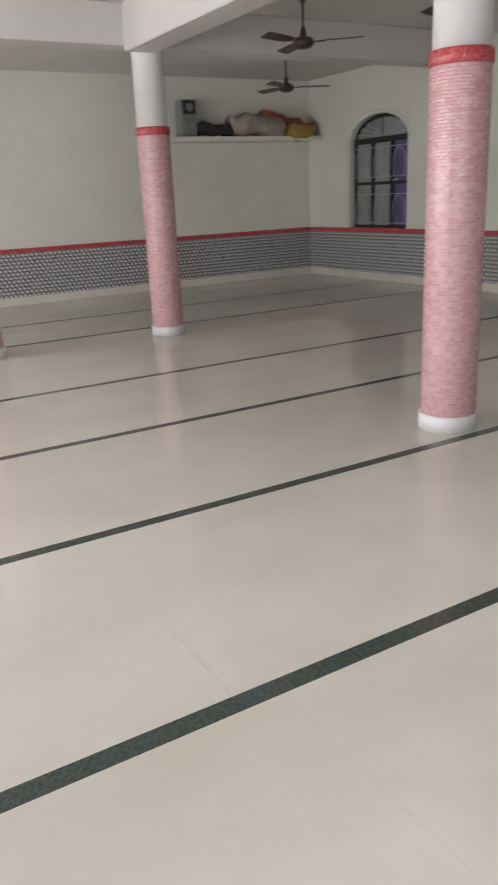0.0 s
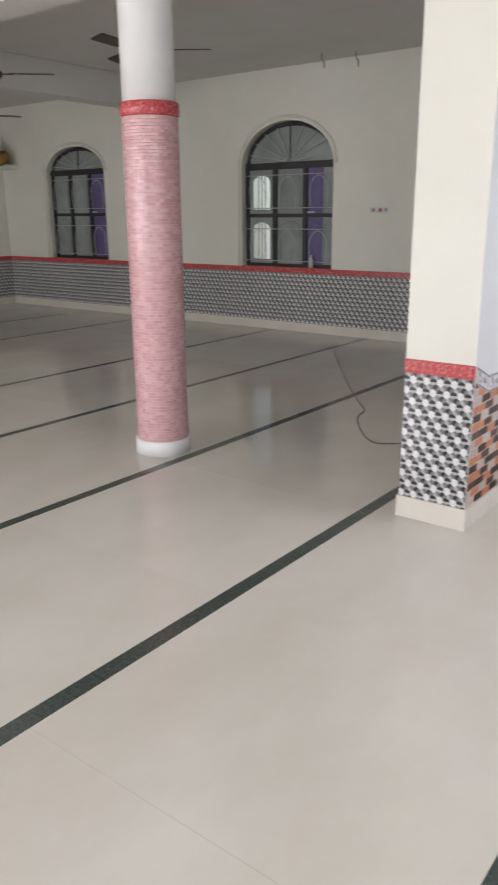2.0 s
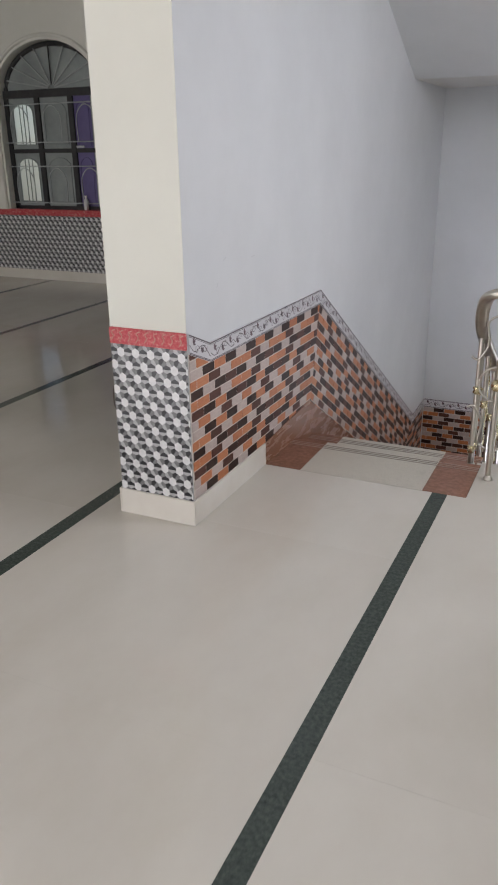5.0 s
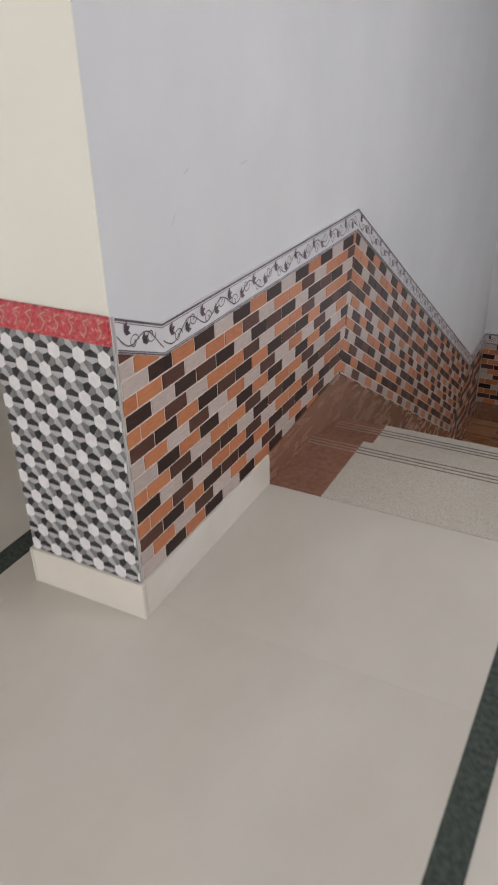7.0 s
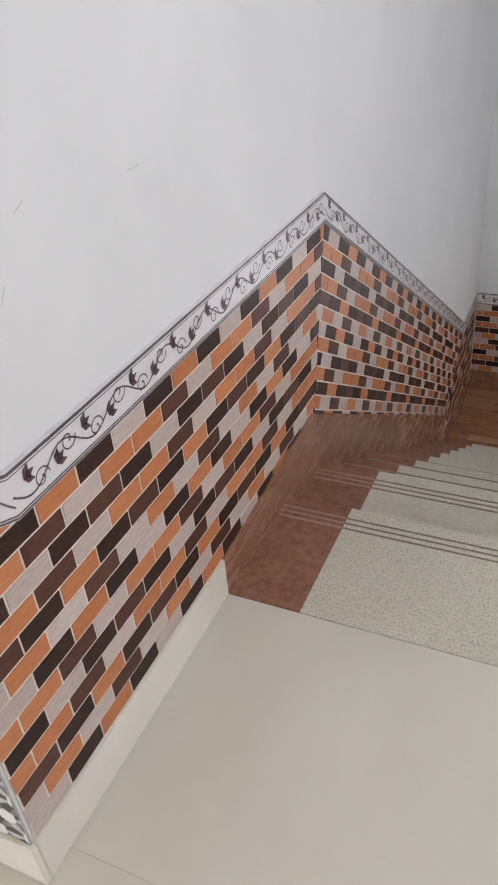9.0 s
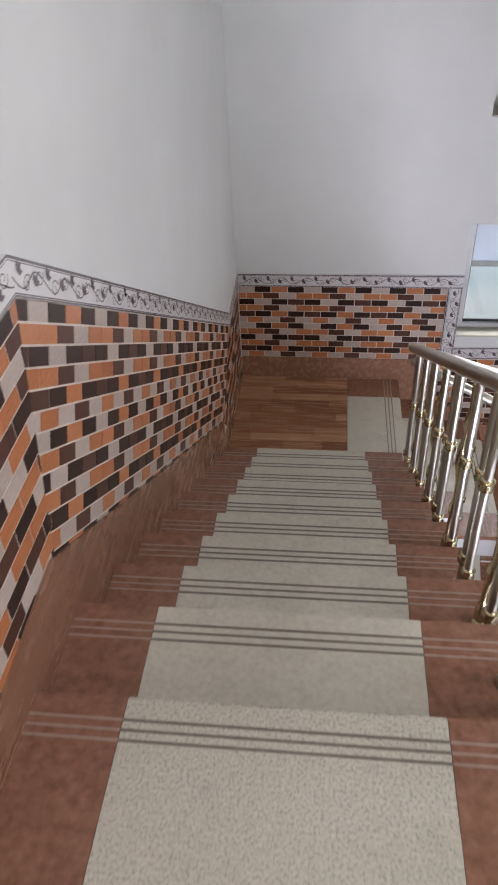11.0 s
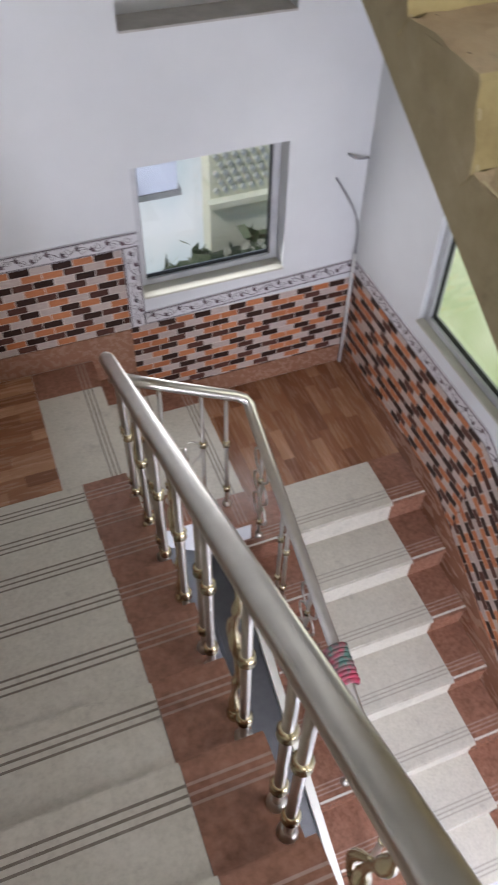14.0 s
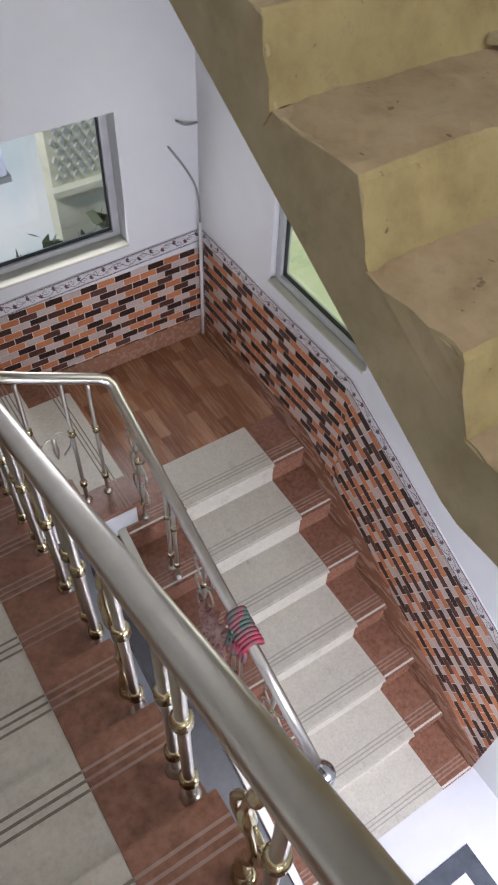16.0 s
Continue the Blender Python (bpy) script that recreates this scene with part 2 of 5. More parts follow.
M_concrete_tread = material("brownish_tread_concrete", [(0.30, 0.215, 0.115), (0.39, 0.29, 0.165), (0.46, 0.36, 0.215)], 7, 0.92, 0.05, 0.9, 36, detail=12, stain=0.2, dirt=0.4, pits=0.5)
M_sill_shaded = material("shaded_grey_sill", [(0.42, 0.40, 0.37), (0.52, 0.50, 0.46)], 12, 0.85, 0.05, 0.5, 60, stain=0.2)
M_scuff = material("faint_grey_scuff", [(0.50, 0.51, 0.51), (0.58, 0.59, 0.59)], 60, 0.6)
M_fan = material("dark_brown_fan_enamel", [(0.035, 0.022, 0.018), (0.06, 0.038, 0.03)], 8, 0.35)
M_black = material("black_iron_paint_and_gap_shade", [(0.012, 0.012, 0.013), (0.03, 0.03, 0.03)], 20, 0.45)
M_shutter = material("grey_green_shutter_paint", [(0.27, 0.31, 0.295), (0.37, 0.41, 0.39)], 5, 0.45, stain=0.2)
M_purple = material("violet_door_paint", [(0.11, 0.09, 0.22), (0.155, 0.13, 0.30)], 4, 0.4)
M_grille = material("light_grille_paint", [(0.40, 0.43, 0.42), (0.5, 0.53, 0.52)], 10, 0.4)
M_alu = material("anodised_aluminium_frame", [(0.48, 0.49, 0.50), (0.57, 0.58, 0.59)], 14, 0.38, metal=0.35)
M_rubber = material("black_rubber_gasket", [(0.015, 0.015, 0.016), (0.03, 0.03, 0.03)], 20, 0.6)
M_sill = material("cream_marble_sill", [(0.46, 0.45, 0.37), (0.54, 0.53, 0.45)], 4, 0.35)
M_glass = glass("window_glass")
M_frost = glass("frosted_glass", (0.80, 0.85, 0.82), 0.3)
M_cloth = [material("cloth_" + n, c, 9, 0.9, 0.05, 0.5, 120) for n, c in
           (("beige", [(0.30, 0.26, 0.22), (0.42, 0.37, 0.32)]), ("black", [(0.02, 0.018, 0.02), (0.05, 0.04, 0.04)]),
            ("mustard", [(0.36, 0.23, 0.05), (0.48, 0.32, 0.09)]), ("rust", [(0.22, 0.06, 0.045), (0.33, 0.11, 0.075)]),
            ("red_green", [(0.42, 0.03, 0.07), (0.40, 0.05, 0.09), (0.06, 0.14, 0.11), (0.10, 0.2, 0.16)]))]
M_plastic = material("grey_plastic_case", [(0.20, 0.20, 0.19), (0.27, 0.27, 0.26)], 8, 0.4)
M_darkface = material("dark_dial_face", [(0.02, 0.02, 0.022), (0.04, 0.04, 0.042)], 10, 0.3)
M_pvc = material("white_pvc", [(0.62, 0.62, 0.60), (0.70, 0.70, 0.68)], 8, 0.4)
M_wire = material("grey_cable", [(0.24, 0.24, 0.245), (0.32, 0.32, 0.325)], 10, 0.5)
M_cable = material("brown_floor_cable", [(0.16, 0.12, 0.095), (0.22, 0.17, 0.14)], 10, 0.5)
M_lower = material("white_lower_marble", [(0.66, 0.67, 0.70), (0.74, 0.75, 0.78)], 2, 0.1, 0.03, stain=0.05)
M_border = material("blue_grey_marble_border", [(0.05, 0.06, 0.075), (0.10, 0.115, 0.135)], 9, 0.15, 0.04)
M_scrap = material("faded_pink_print", [(0.26, 0.04, 0.05), (0.60, 0.38, 0.32), (0.70, 0.52, 0.45)], 30, 0.8)


# ---- mesh helpers ----
def mesh_object(name, bm, mat, smooth=False):
    me = bpy.data.meshes.new(name)
    bmesh.ops.recalc_face_normals(bm, faces=bm.faces)
    bm.to_mesh(me)
    bm.free()
    mats = mat if isinstance(mat, (list, tuple)) else [mat]
    for m in mats:
        me.materials.append(m)
    if smooth:
        me.polygons.foreach_set("use_smooth", [True] * len(me.polygons))
    return new(name, me)


def part(name, bm, mat, parent, label="", smooth=False):
    ob = mesh_object(name, bm, mat, smooth)
    ob.parent = parent
    if label:
        ob["label"] = label
    return ob


def thing(name, label, category, group="", kind="", at=(0, 0, 0)):
    ob = new(name)
    ob.empty_display_size = 0.1
    ob.location = at
    return tagged(ob, label, category, group, kind)


def solid(name, bm, mat, label, category, group="", kind="", smooth=False):
    return tagged(mesh_object(name, bm, mat, smooth), label, category, group, kind)


def box(bm, a, b, bevel=0.0, mi=0):
    """A box between two corners, with rounded edges if asked."""
    a, b = Vector(a), Vector(b)
    lo = Vector([min(p, q) for p, q in zip(a, b)])
    hi = Vector([max(p, q) for p, q in zip(a, b)])
    vs = [bm.verts.new((x, y, z)) for z in (lo.z, hi.z) for y in (lo.y, hi.y) for x in (lo.x, hi.x)]
    fs = [bm.faces.new([vs[i] for i in f]) for f in ((0, 2, 3, 1), (4, 5, 7, 6), (0, 1, 5, 4), (2, 6, 7, 3), (0, 4, 6, 2), (1, 3, 7, 5))]
    for f in fs:
        f.material_index = mi
    if bevel:
        es = list({e for f in fs for e in f.edges})
        bmesh.ops.bevel(bm, geom=es, offset=bevel, segments=2, affect="EDGES", material=mi)
    return vs


def boxed(*args, bevel=0.0):
    bm = bmesh.new()
    for a, b in args:
        box(bm, a, b, bevel)
    return bm


def prism(bm, pts, push, mi=0):
    """An n-gon given as points, thickened by the vector push."""
    push = Vector(push)
    lo = [bm.verts.new(p) for p in pts]
    hi = [bm.verts.new(Vector(p) + push) for p in pts]
    n = len(pts)
    fs = [bm.faces.new(lo[::-1]), bm.faces.new(hi)]
    for i in range(n):
        fs.append(bm.faces.new((lo[i], lo[(i + 1) % n], hi[(i + 1) % n], hi[i])))
    for f in fs:
        f.material_index = mi
    return fs


def tube(bm, path, radius, sides=10, flat=1.0, cap=True, mi=0):
    """A tube swept along a path; flat squashes its height; radius may be a list."""
    path = [Vector(p) for p in path]
    rings = []
    for i, p in enumerate(path):
        d = (path[min(i + 1, len(path) - 1)] - path[max(i - 1, 0)]).normalized()
        up = Vector((0, 0, 1)) if abs(d.z) < 0.95 else Vector((0, 1, 0))
        s = d.cross(up).normalized()
        u = s.cross(d).normalized()
        r = radius[i] if isinstance(radius, (list, tuple)) else radius
        rings.append([bm.verts.new(p + (s * math.cos(2 * math.pi * k / sides) + u * flat * math.sin(2 * math.pi * k / sides)) * r) for k in range(sides)])
    for a, b in zip(rings, rings[1:]):
        for k in range(sides):
            f = bm.faces.new((a[k], a[(k + 1) % sides], b[(k + 1) % sides], b[k]))
            f.material_index = mi
    if cap:
        for r in (rings[0][::-1], rings[-1]):
            bm.faces.new(r).material_index = mi
    return bm


def lathe(bm, profile, centre=(0, 0, 0), sides=24, mi=0):
    """Turns (radius, z) pairs about a vertical axis."""
    c = Vector(centre)
    rings = [[bm.verts.new(c + Vector((r * math.cos(2 * math.pi * k / sides), r * math.sin(2 * math.pi * k / sides), z))) for k in range(sides)] for r, z in profile]
    for a, b in zip(rings, rings[1:]):
        for k in range(sides):
            bm.faces.new((a[k], a[(k + 1) % sides], b[(k + 1) % sides], b[k])).material_index = mi
    bm.faces.new(rings[0][::-1]).material_index = mi
    bm.faces.new(rings[-1]).material_index = mi
    return bm


def smooth_path(pts, n=8):
    """Catmull-Rom points through pts."""
    pts = [Vector(p) for p in pts]
    out = []
    for i in range(len(pts) - 1):
        p0, p1, p2, p3 = pts[max(i - 1, 0)], pts[i], pts[i + 1], pts[min(i + 2, len(pts) - 1)]
        for k in range(n):
            t = k / n
            out.append(0.5 * (2 * p1 + (p2 - p0) * t + (2 * p0 - 5 * p1 + 4 * p2 - p3) * t * t + (3 * p1 - p0 - 3 * p2 + p3) * t ** 3))
    return out + [pts[-1]]


def clip(poly, region):
    """Cuts a 2D polygon by a convex region given counter-clockwise."""
    for i in range(len(region)):
        ax, ay = region[i]
        bx, by = region[(i + 1) % len(region)]
        res = []
        for j in range(len(poly)):
            p, q = poly[j], poly[(j + 1) % len(poly)]
            sp = (bx - ax) * (p[1] - ay) - (by - ay) * (p[0] - ax)
            sq = (bx - ax) * (q[1] - ay) - (by - ay) * (q[0] - ax)
            if sp >= 0:
                res.append(p)
            if (sp >= 0) != (sq >= 0):
                t = sp / (sp - sq)
                res.append((p[0] + (q[0] - p[0]) * t, p[1] + (q[1] - p[1]) * t))
        poly = res
        if len(poly) < 3:
            return []
    area = 0.5 * sum(poly[i][0] * poly[(i + 1) % len(poly)][1] - poly[(i + 1) % len(poly)][0] * poly[i][1] for i in range(len(poly)))
    return poly if abs(area) > 2e-5 else []


BRICK_W, BRICK_H = 0.1075, 0.0443
# colours of the printed tile, six courses of four: 0 orange, 1 grey, 2 dark, 3 brown
COURSES = ((2, 0, 2, 1), (3, 1, 0, 0), (1, 2, 3, 2), (3, 1, 0, 0), (2, 0, 2, 3), (1, 3, 1, 0))


def brick_polys(regions, slope, origin, size):
    """Running-bond tiles in wall coordinates (s along, z up); courses count down from the origin along the slope. Yields (polygon, kind)."""
    s0, z0 = origin
    bw, bh = size
    ln = math.hypot(1, slope)
    g = 0.0026
    reach = [math.hypot(p[0] - s0, p[1] - z0) for r in regions for p in r]
    m, n = int(max(reach) / bw) + 3, int(max(reach) / bh) + 3

    def at(u, v):
        return (s0 + (u + v * slope) / ln, z0 + (u * slope - v) / ln)

    for r in range(-n, n):
        for k in range(-m, m):
            u = (k + (0.5 if r % 2 else 0.0)) * bw
            v = r * bh
            quad = [at(u + g, v + bh - g), at(u + bw - g, v + bh - g), at(u + bw - g, v + g), at(u + g, v + g)]
            for reg in regions:
                cut = clip(quad, reg)
                if cut:
                    yield cut, COURSES[r % 6][k % 4]


def tile_wall(owner, place, normal, regions, slope=0.0, origin=(0, 0), single=False, depth=0.0016, size=(BRICK_W, BRICK_H)):
    """Tiles on a wall: place(s, z) gives the world point, normal points into the room."""
    nrm = Vector(normal) * depth
    bins = [bmesh.new() for _ in range(4)]
    for poly, kind in brick_polys(regions, slope, origin, size):
        pts = [place(s, z) for s, z in poly]
        if single:
            bm = bmesh.new()
            prism(bm, pts, nrm)
            part("tile", bm, M_brick[kind], owner)
        else:
            prism(bins[kind], pts, nrm)
    for kind, bm in enumerate(bins):
        if single or not bm.verts:
            bm.free()
            continue
        ob = part("tiles", bm, M_brick[kind], owner)
        ob["kind"] = "stuff"


def strip(owner, place, normal, line, width, seed=0):
    """White listello strip with dark edge lines and a vine, along a wall line of (s, z) points; width downwards."""
    nrm = Vector(normal)
    bm, lines, vine, leaves = bmesh.new(), bmesh.new(), bmesh.new(), bmesh.new()

    def P(s, z, h):
        return place(s, z) + nrm * h

    def ribbon(b, pts, w, h):
        for (s0, z0), (s1, z1) in zip(pts, pts[1:]):
            d = math.hypot(s1 - s0, z1 - z0) or 1e-6
            px, pz = -(z1 - z0) / d * w / 2, (s1 - s0) / d * w / 2
            b.faces.new([b.verts.new(P(s, z, h)) for s, z in ((s0 - px, z0 - pz), (s1 - px, z1 - pz), (s1 + px, z1 + pz), (s0 + px, z0 + pz))])

    for (s0, z0), (s1, z1) in zip(line, line[1:]):
        if abs(s1 - s0) < 1e-4:
            off = lambda f: (width * f, 0)
        else:
            off = lambda f: (0, -width * f)
        e0, e1 = off(0), off(1)
        prism(bm, [P(s0 + e0[0], z0 + e0[1], 0), P(s1 + e0[0], z1 + e0[1], 0), P(s1 + e1[0], z1 + e1[1], 0), P(s0 + e1[0], z0 + e1[1], 0)], nrm * 0.009)
        for f, w in ((0.05, 0.006), (0.13, 0.002), (0.90, 0.003), (0.96, 0.004)):
            o = off(f)
            ribbon(lines, [(s0 + o[0], z0 + o[1]), (s1 + o[0], z1 + o[1])], w, 0.0096)
        ln = math.hypot(s1 - s0, z1 - z0)
        n = max(2, int(ln / 0.012))
        wave = []
        for i in range(n + 1):
            t = i / n
            f = 0.52 + 0.24 * math.sin(2 * math.pi * t * ln / 0.17 + seed)
            o = off(f)
            wave.append((s0 + (s1 - s0) * t + o[0], z0 + (z1 - z0) * t + o[1]))
        ribbon(vine, wave, 0.0034, 0.0100)
        k = 0
        t = 0.03
        while t < ln - 0.02:
            up = 1 if (k // 2 + k) % 2 else -1
            c = (s0 + (s1 - s0) * t / ln, z0 + (z1 - z0) * t / ln)
            o = off(0.5 + 0.13 * up)
            c = (c[0] + o[0], c[1] + o[1])
            if k % 2:
                curl = [(c[0] + 0.021 * (1 - a / 17) * math.cos(a * 0.55 * up), c[1] + 0.021 * (1 - a / 17) * math.sin(a * 0.55 * up)) for a in range(15)]
                ribbon(vine, curl, 0.0028, 0.0100)
            else:
                for ang in (-0.55, 0.15, 0.85):
                    dx, dz = math.cos(ang + 0.4 * up), math.sin(ang + 0.4 * up) * up
                    leaves.faces.new([leaves.verts.new(P(c[0] + q[0], c[1] + q[1], 0.0103)) for q in
                                      ((0, 0), (0.013 * dx + 0.0075 * dz, 0.013 * dz - 0.0075 * dx), (0.028 * dx, 0.028 * dz), (0.013 * dx - 0.0075 * dz, 0.013 * dz + 0.0075 * dx))])
            t += 0.038
            k += 1
    st = part("border_strip", bm, M_listello, owner, "white ceramic border strip with a vine print")
    part("edge_line", lines, M_vine, st)
    part("vine_print", vine, M_vine, st)
    part("leaf_print", leaves, M_leaf, st)


# ---- structure ----
def structure(name, bm, mat, label, category):
    return solid(name, bm, mat, label, category, kind="structure")


def wall_with_holes(name, axis, pos, thick, a0, a1, z0, z1, holes, mat, label):
    """A wall in the plane axis = pos, from a0 to a1, thickened outward by thick; holes are (a0, a1, z0, z1)."""
    bm = bmesh.new()
    cuts_a = sorted({a0, a1, *[h[0] for h in holes], *[h[1] for h in holes]})
    cuts_z = sorted({z0, z1, *[h[2] for h in holes], *[h[3] for h in holes]})
    for i in range(len(cuts_a) - 1):
        for j in range(len(cuts_z) - 1):
            ca, cz = (cuts_a[i] + cuts_a[i + 1]) / 2, (cuts_z[j] + cuts_z[j + 1]) / 2
            if any(h[0] < ca < h[1] and h[2] < cz < h[3] for h in holes):
                continue
            lo, hi = (cuts_a[i], cuts_z[j]), (cuts_a[i + 1], cuts_z[j + 1])
            if axis == "y":
                box(bm, (lo[0], pos, lo[1]), (hi[0], pos + thick, hi[1]))
            else:
                box(bm, (pos, lo[0], lo[1]), (pos + thick, hi[0], hi[1]))
    bmesh.ops.remove_doubles(bm, verts=bm.verts, dist=1e-4)
    seen = {}
    for f in list(bm.faces):
        key = tuple(sorted(tuple(round(c, 4) for c in v.co) for v in f.verts))
        if key in seen:
            for g in (f, seen[key]):
                if g.is_valid:
                    bm.faces.remove(g)
        else:
            seen[key] = f
    return structure(name, bm, mat, label, "wall")


W1 = (-9.98, -8.50, 0.885, 2.71, 2.305)    # left, right, sill, crown, springing of the hall windows
W2 = (-5.64, -4.12, 0.885, 2.80, 2.236)


def arched_wall():
    """Window wall of the hall with two arched openings."""
    bm = bmesh.new()
    th = 0.22
    xs = [HX, W1[0], W1[1], W2[0], W2[1], -0.37]
    for i in (0, 2, 4):
        box(bm, (xs[i], HY, -0.3), (xs[i + 1], HY + th, CZ + 0.3))
    for w in (W1, W2):
        box(bm, (w[0], HY, -0.3), (w[1], HY + th, w[2]))
        n = 20
        cx, hw, hh = (w[0] + w[1]) / 2, (w[1] - w[0]) / 2, w[3] - w[4]
        for k in range(n):
            a, b = math.pi * k / n, math.pi * (k + 1) / n
            p, q = (cx + hw * math.cos(a), w[4] + hh * math.sin(a)), (cx + hw * math.cos(b), w[4] + hh * math.sin(b))
            prism(bm, [(p[0], HY, p[1]), (p[0], HY, CZ + 0.3), (q[0], HY, CZ + 0.3), (q[0], HY, q[1])], (0, th, 0))
    return structure("wall_north", bm, M_wall_hall, "ivory painted hall wall with two arched window openings", "wall")


arched_wall()
structure("wall_west", boxed(((HX - 0.2, BY, -0.3), (HX, HY + 0.22, CZ + 0.3))), M_wall_hall, "ivory painted long hall wall above a tiled dado", "wall")
# Openings behind, at negative y and high up are unseen, added for the lamps.
wall_with_holes("wall_south", "y", BY, -0.2, HX - 0.2, WX + 0.2, LZ - 0.2, 6.2, [(x - 0.85, x + 0.85, 0.9, 2.6) for x in (-8.0, -4.6, -1.2)],
                M_wall_hall, "plain ivory wall behind, with added unseen window openings")
wall_with_holes("wall_east", "x", WX, 0.1, BY, FY + 0.2, LZ - 0.2, 6.2,
                [(-6.4, -4.8, 0.9, 2.6), (-3.4, -1.8, 0.9, 2.6), (3.20, 4.01, -1.19, -0.25), (0.3, 1.7, 2.1, 3.1)], M_wall, "white painted outer wall of the stairwell")
wall_with_holes("wall_east_outer", "x", WX + 0.1, 0.1, BY, FY + 0.2, LZ - 0.2, 6.2,
                [(-6.4, -4.8, 0.9, 2.6), (-3.4, -1.8, 0.9, 2.6), (2.9, 4.4, -1.9, -0.1), (0.3, 1.7, 2.1, 3.1)], M_wall, "outer leaf of the stairwell wall with splayed window opening")
wall_with_holes("wall_far", "y", FY, 0.16, -0.37, WX, LZ - 0.2, 6.2, [(1.425, 2.25, -1.25, -0.483), (1.44, 2.25, 0.12, 1.5)],
                M_wall, "white painted far wall of the stairwell")
wall_with_holes("wall_far_outer", "y", FY + 0.16, 0.2, -0.37, WX, LZ - 0.2, 6.2, [(1.1, 2.6, -2.2, -0.3), (1.44, 2.25, 0.12, 1.5)],
                M_wall, "outer leaf of the far wall with splayed window opening")
structure("wall_divider", boxed(((-0.37, 0.0, LZ - 0.2), (0.0, FY, 6.2)), ((-0.37, FY + 0.36, LZ - 0.2), (-0.15, HY + 0.22, 6.2))), M_wall, "white wall between prayer hall and staircase", "wall")
structure("wall_end_face", boxed(((-0.374, -0.004, 0.0), (0.0005, -0.0005, 6.2))), M_wall_hall, "cream painted end face of the dividing wall", "wall")
structure("ceiling", boxed(((HX, BY, CZ), (-0.37, HY, CZ + 0.2)), ((-0.37, BY, CZ), (WX, 0.0, CZ + 0.2))), M_ceiling, "plain white ceiling of the hall", "ceiling")
structure("ceiling_stair", boxed(((-0.37, 0.0, 6.0), (WX, FY, 6.2))), M_ceiling, "plain white ceiling over the stairwell", "ceiling")
structure("wall_stair_head", boxed(((0.0, -0.2, CZ + 0.2), (WX, 0.0, 6.2))), M_wall, "white wall above the stair opening", "wall")

for nm, a, b in (("beam_y", (-7.2, BY, 3.06), (-6.85, HY, CZ)), ("beam_x", (-6.85, -0.06, 3.0), (-0.37, 0.29, CZ))):
    structure("beam", boxed((a, b), bevel=0.01), M_ceiling, "white painted concrete ceiling beam", "beam")

HEAD = 1.0665       # side of the first tread, at the head of the stairs
# hall floor: bed, marble slabs and dark stripes
floor = structure("floor", boxed(((HX, BY, -0.3), (-0.37, HY, -0.008)), ((-0.37, BY, -0.3), (0.0, 0.0, -0.008)), ((0.0, BY, -0.3), (SX, 0.768, -0.008)), ((SX, BY, -0.3), (WX, 1.25, -0.008))),
                  M_joint, "polished cream marble hall floor with dark green stripes", "floor")
STRIPES = [(-9.05, 0.072), (-7.55, 0.072), (-5.06, 0.072), (-3.53, 0.072), (-2.03, 0.072), (-0.5445, 0.08), (0.94, 0.074)]
edges = [HX] + [e for s, SW in STRIPES for e in (s - SW / 2, s + SW / 2)] + [WX]
for s, SW in STRIPES:
    y1 = 0.768 if s > 0 else HY
    yy = BY
    k = 0
    while yy < y1 - 0.01:
        ye = min(y1, yy + 1.35)
        part("stripe", boxed(((s - SW / 2 + 0.0005, yy + 0.0005, -0.02), (s + SW / 2 - 0.0005, ye - 0.0005, 0.0))), M_stripe, floor, "dark green marble stripe")
        yy = ye
for i in range(0, len(edges), 2):
    xa, xb = edges[i], edges[i + 1]
    yy = BY + [0, 0.5, 0.25, 0.7, 0.4, 0.1, 0.24, 0.3][i // 2]
    cells = [BY, yy]
    while cells[-1] < HY:
        cells.append(cells[-1] + 1.22)
    for ya, yb in zip(cells, cells[1:]):
        yb = min(yb, HY)
        pieces = [(xa, xb, ya, yb)]
        if xb > 0.0 and xa < 0.0:    # slab bay that meets the end of the dividing wall
            pieces = [(xa, xb, ya, yb)] if yb < 0 else [(xa, -0.37, ya, yb), (0.0, xb, ya, min(yb, 0.768))]
            if ya < 0 < yb:      # the slab that is cut round the wall end
                bm = bmesh.new()
                prism(bm, [(x, y, -0.02) for x, y in ((xa + 0.0003, ya), (xb - 0.0003, ya), (xb - 0.0003, yb - 0.0003), (0.0, yb - 0.0003), (0.0, 0.0), (-0.37, 0.0), (-0.37, yb - 0.0003), (xa + 0.0003, yb - 0.0003))], (0, 0, 0.02))
                part("marble_slab", bm, M_marble, floor)
                continue
        elif xa > 0.9:
            pieces = [(xa, WX, ya, yb)] if yb < 0.768 else [(HEAD, WX, ya, min(yb, 1.25))]
            if ya < 0.768 < yb:      # the slab that is cut round the stair head
                bm = bmesh.new()
                ye = min(yb, 1.25)
                prism(bm, [(x, y, -0.02) for x, y in ((xa + 0.0003, ya), (WX, ya), (WX, ye), (HEAD, ye), (HEAD, 0.768), (xa + 0.0003, 0.768))], (0, 0, 0.02))
                part("marble_slab", bm, M_marble, floor)
                continue
        for p in pieces:
            if p[3] - p[2] > 0.02 and p[1] - p[0] > 0.005:
                part("marble_slab", boxed(((p[0] + 0.0003, p[2] + 0.0003, -0.02), (p[1] - 0.0003, p[3] - 0.0003, 0.0))), M_marble, floor)
structure("floor_below", boxed(((-0.0, BY, LZ - 0.2), (WX, FY, LZ))), M_lower, "white polished marble floor of the storey below", "floor")


# ---- staircase ----
stairs = thing("staircase", "turning staircase of cream and reddish-brown granite between tiled walls", "staircase", kind="structure")


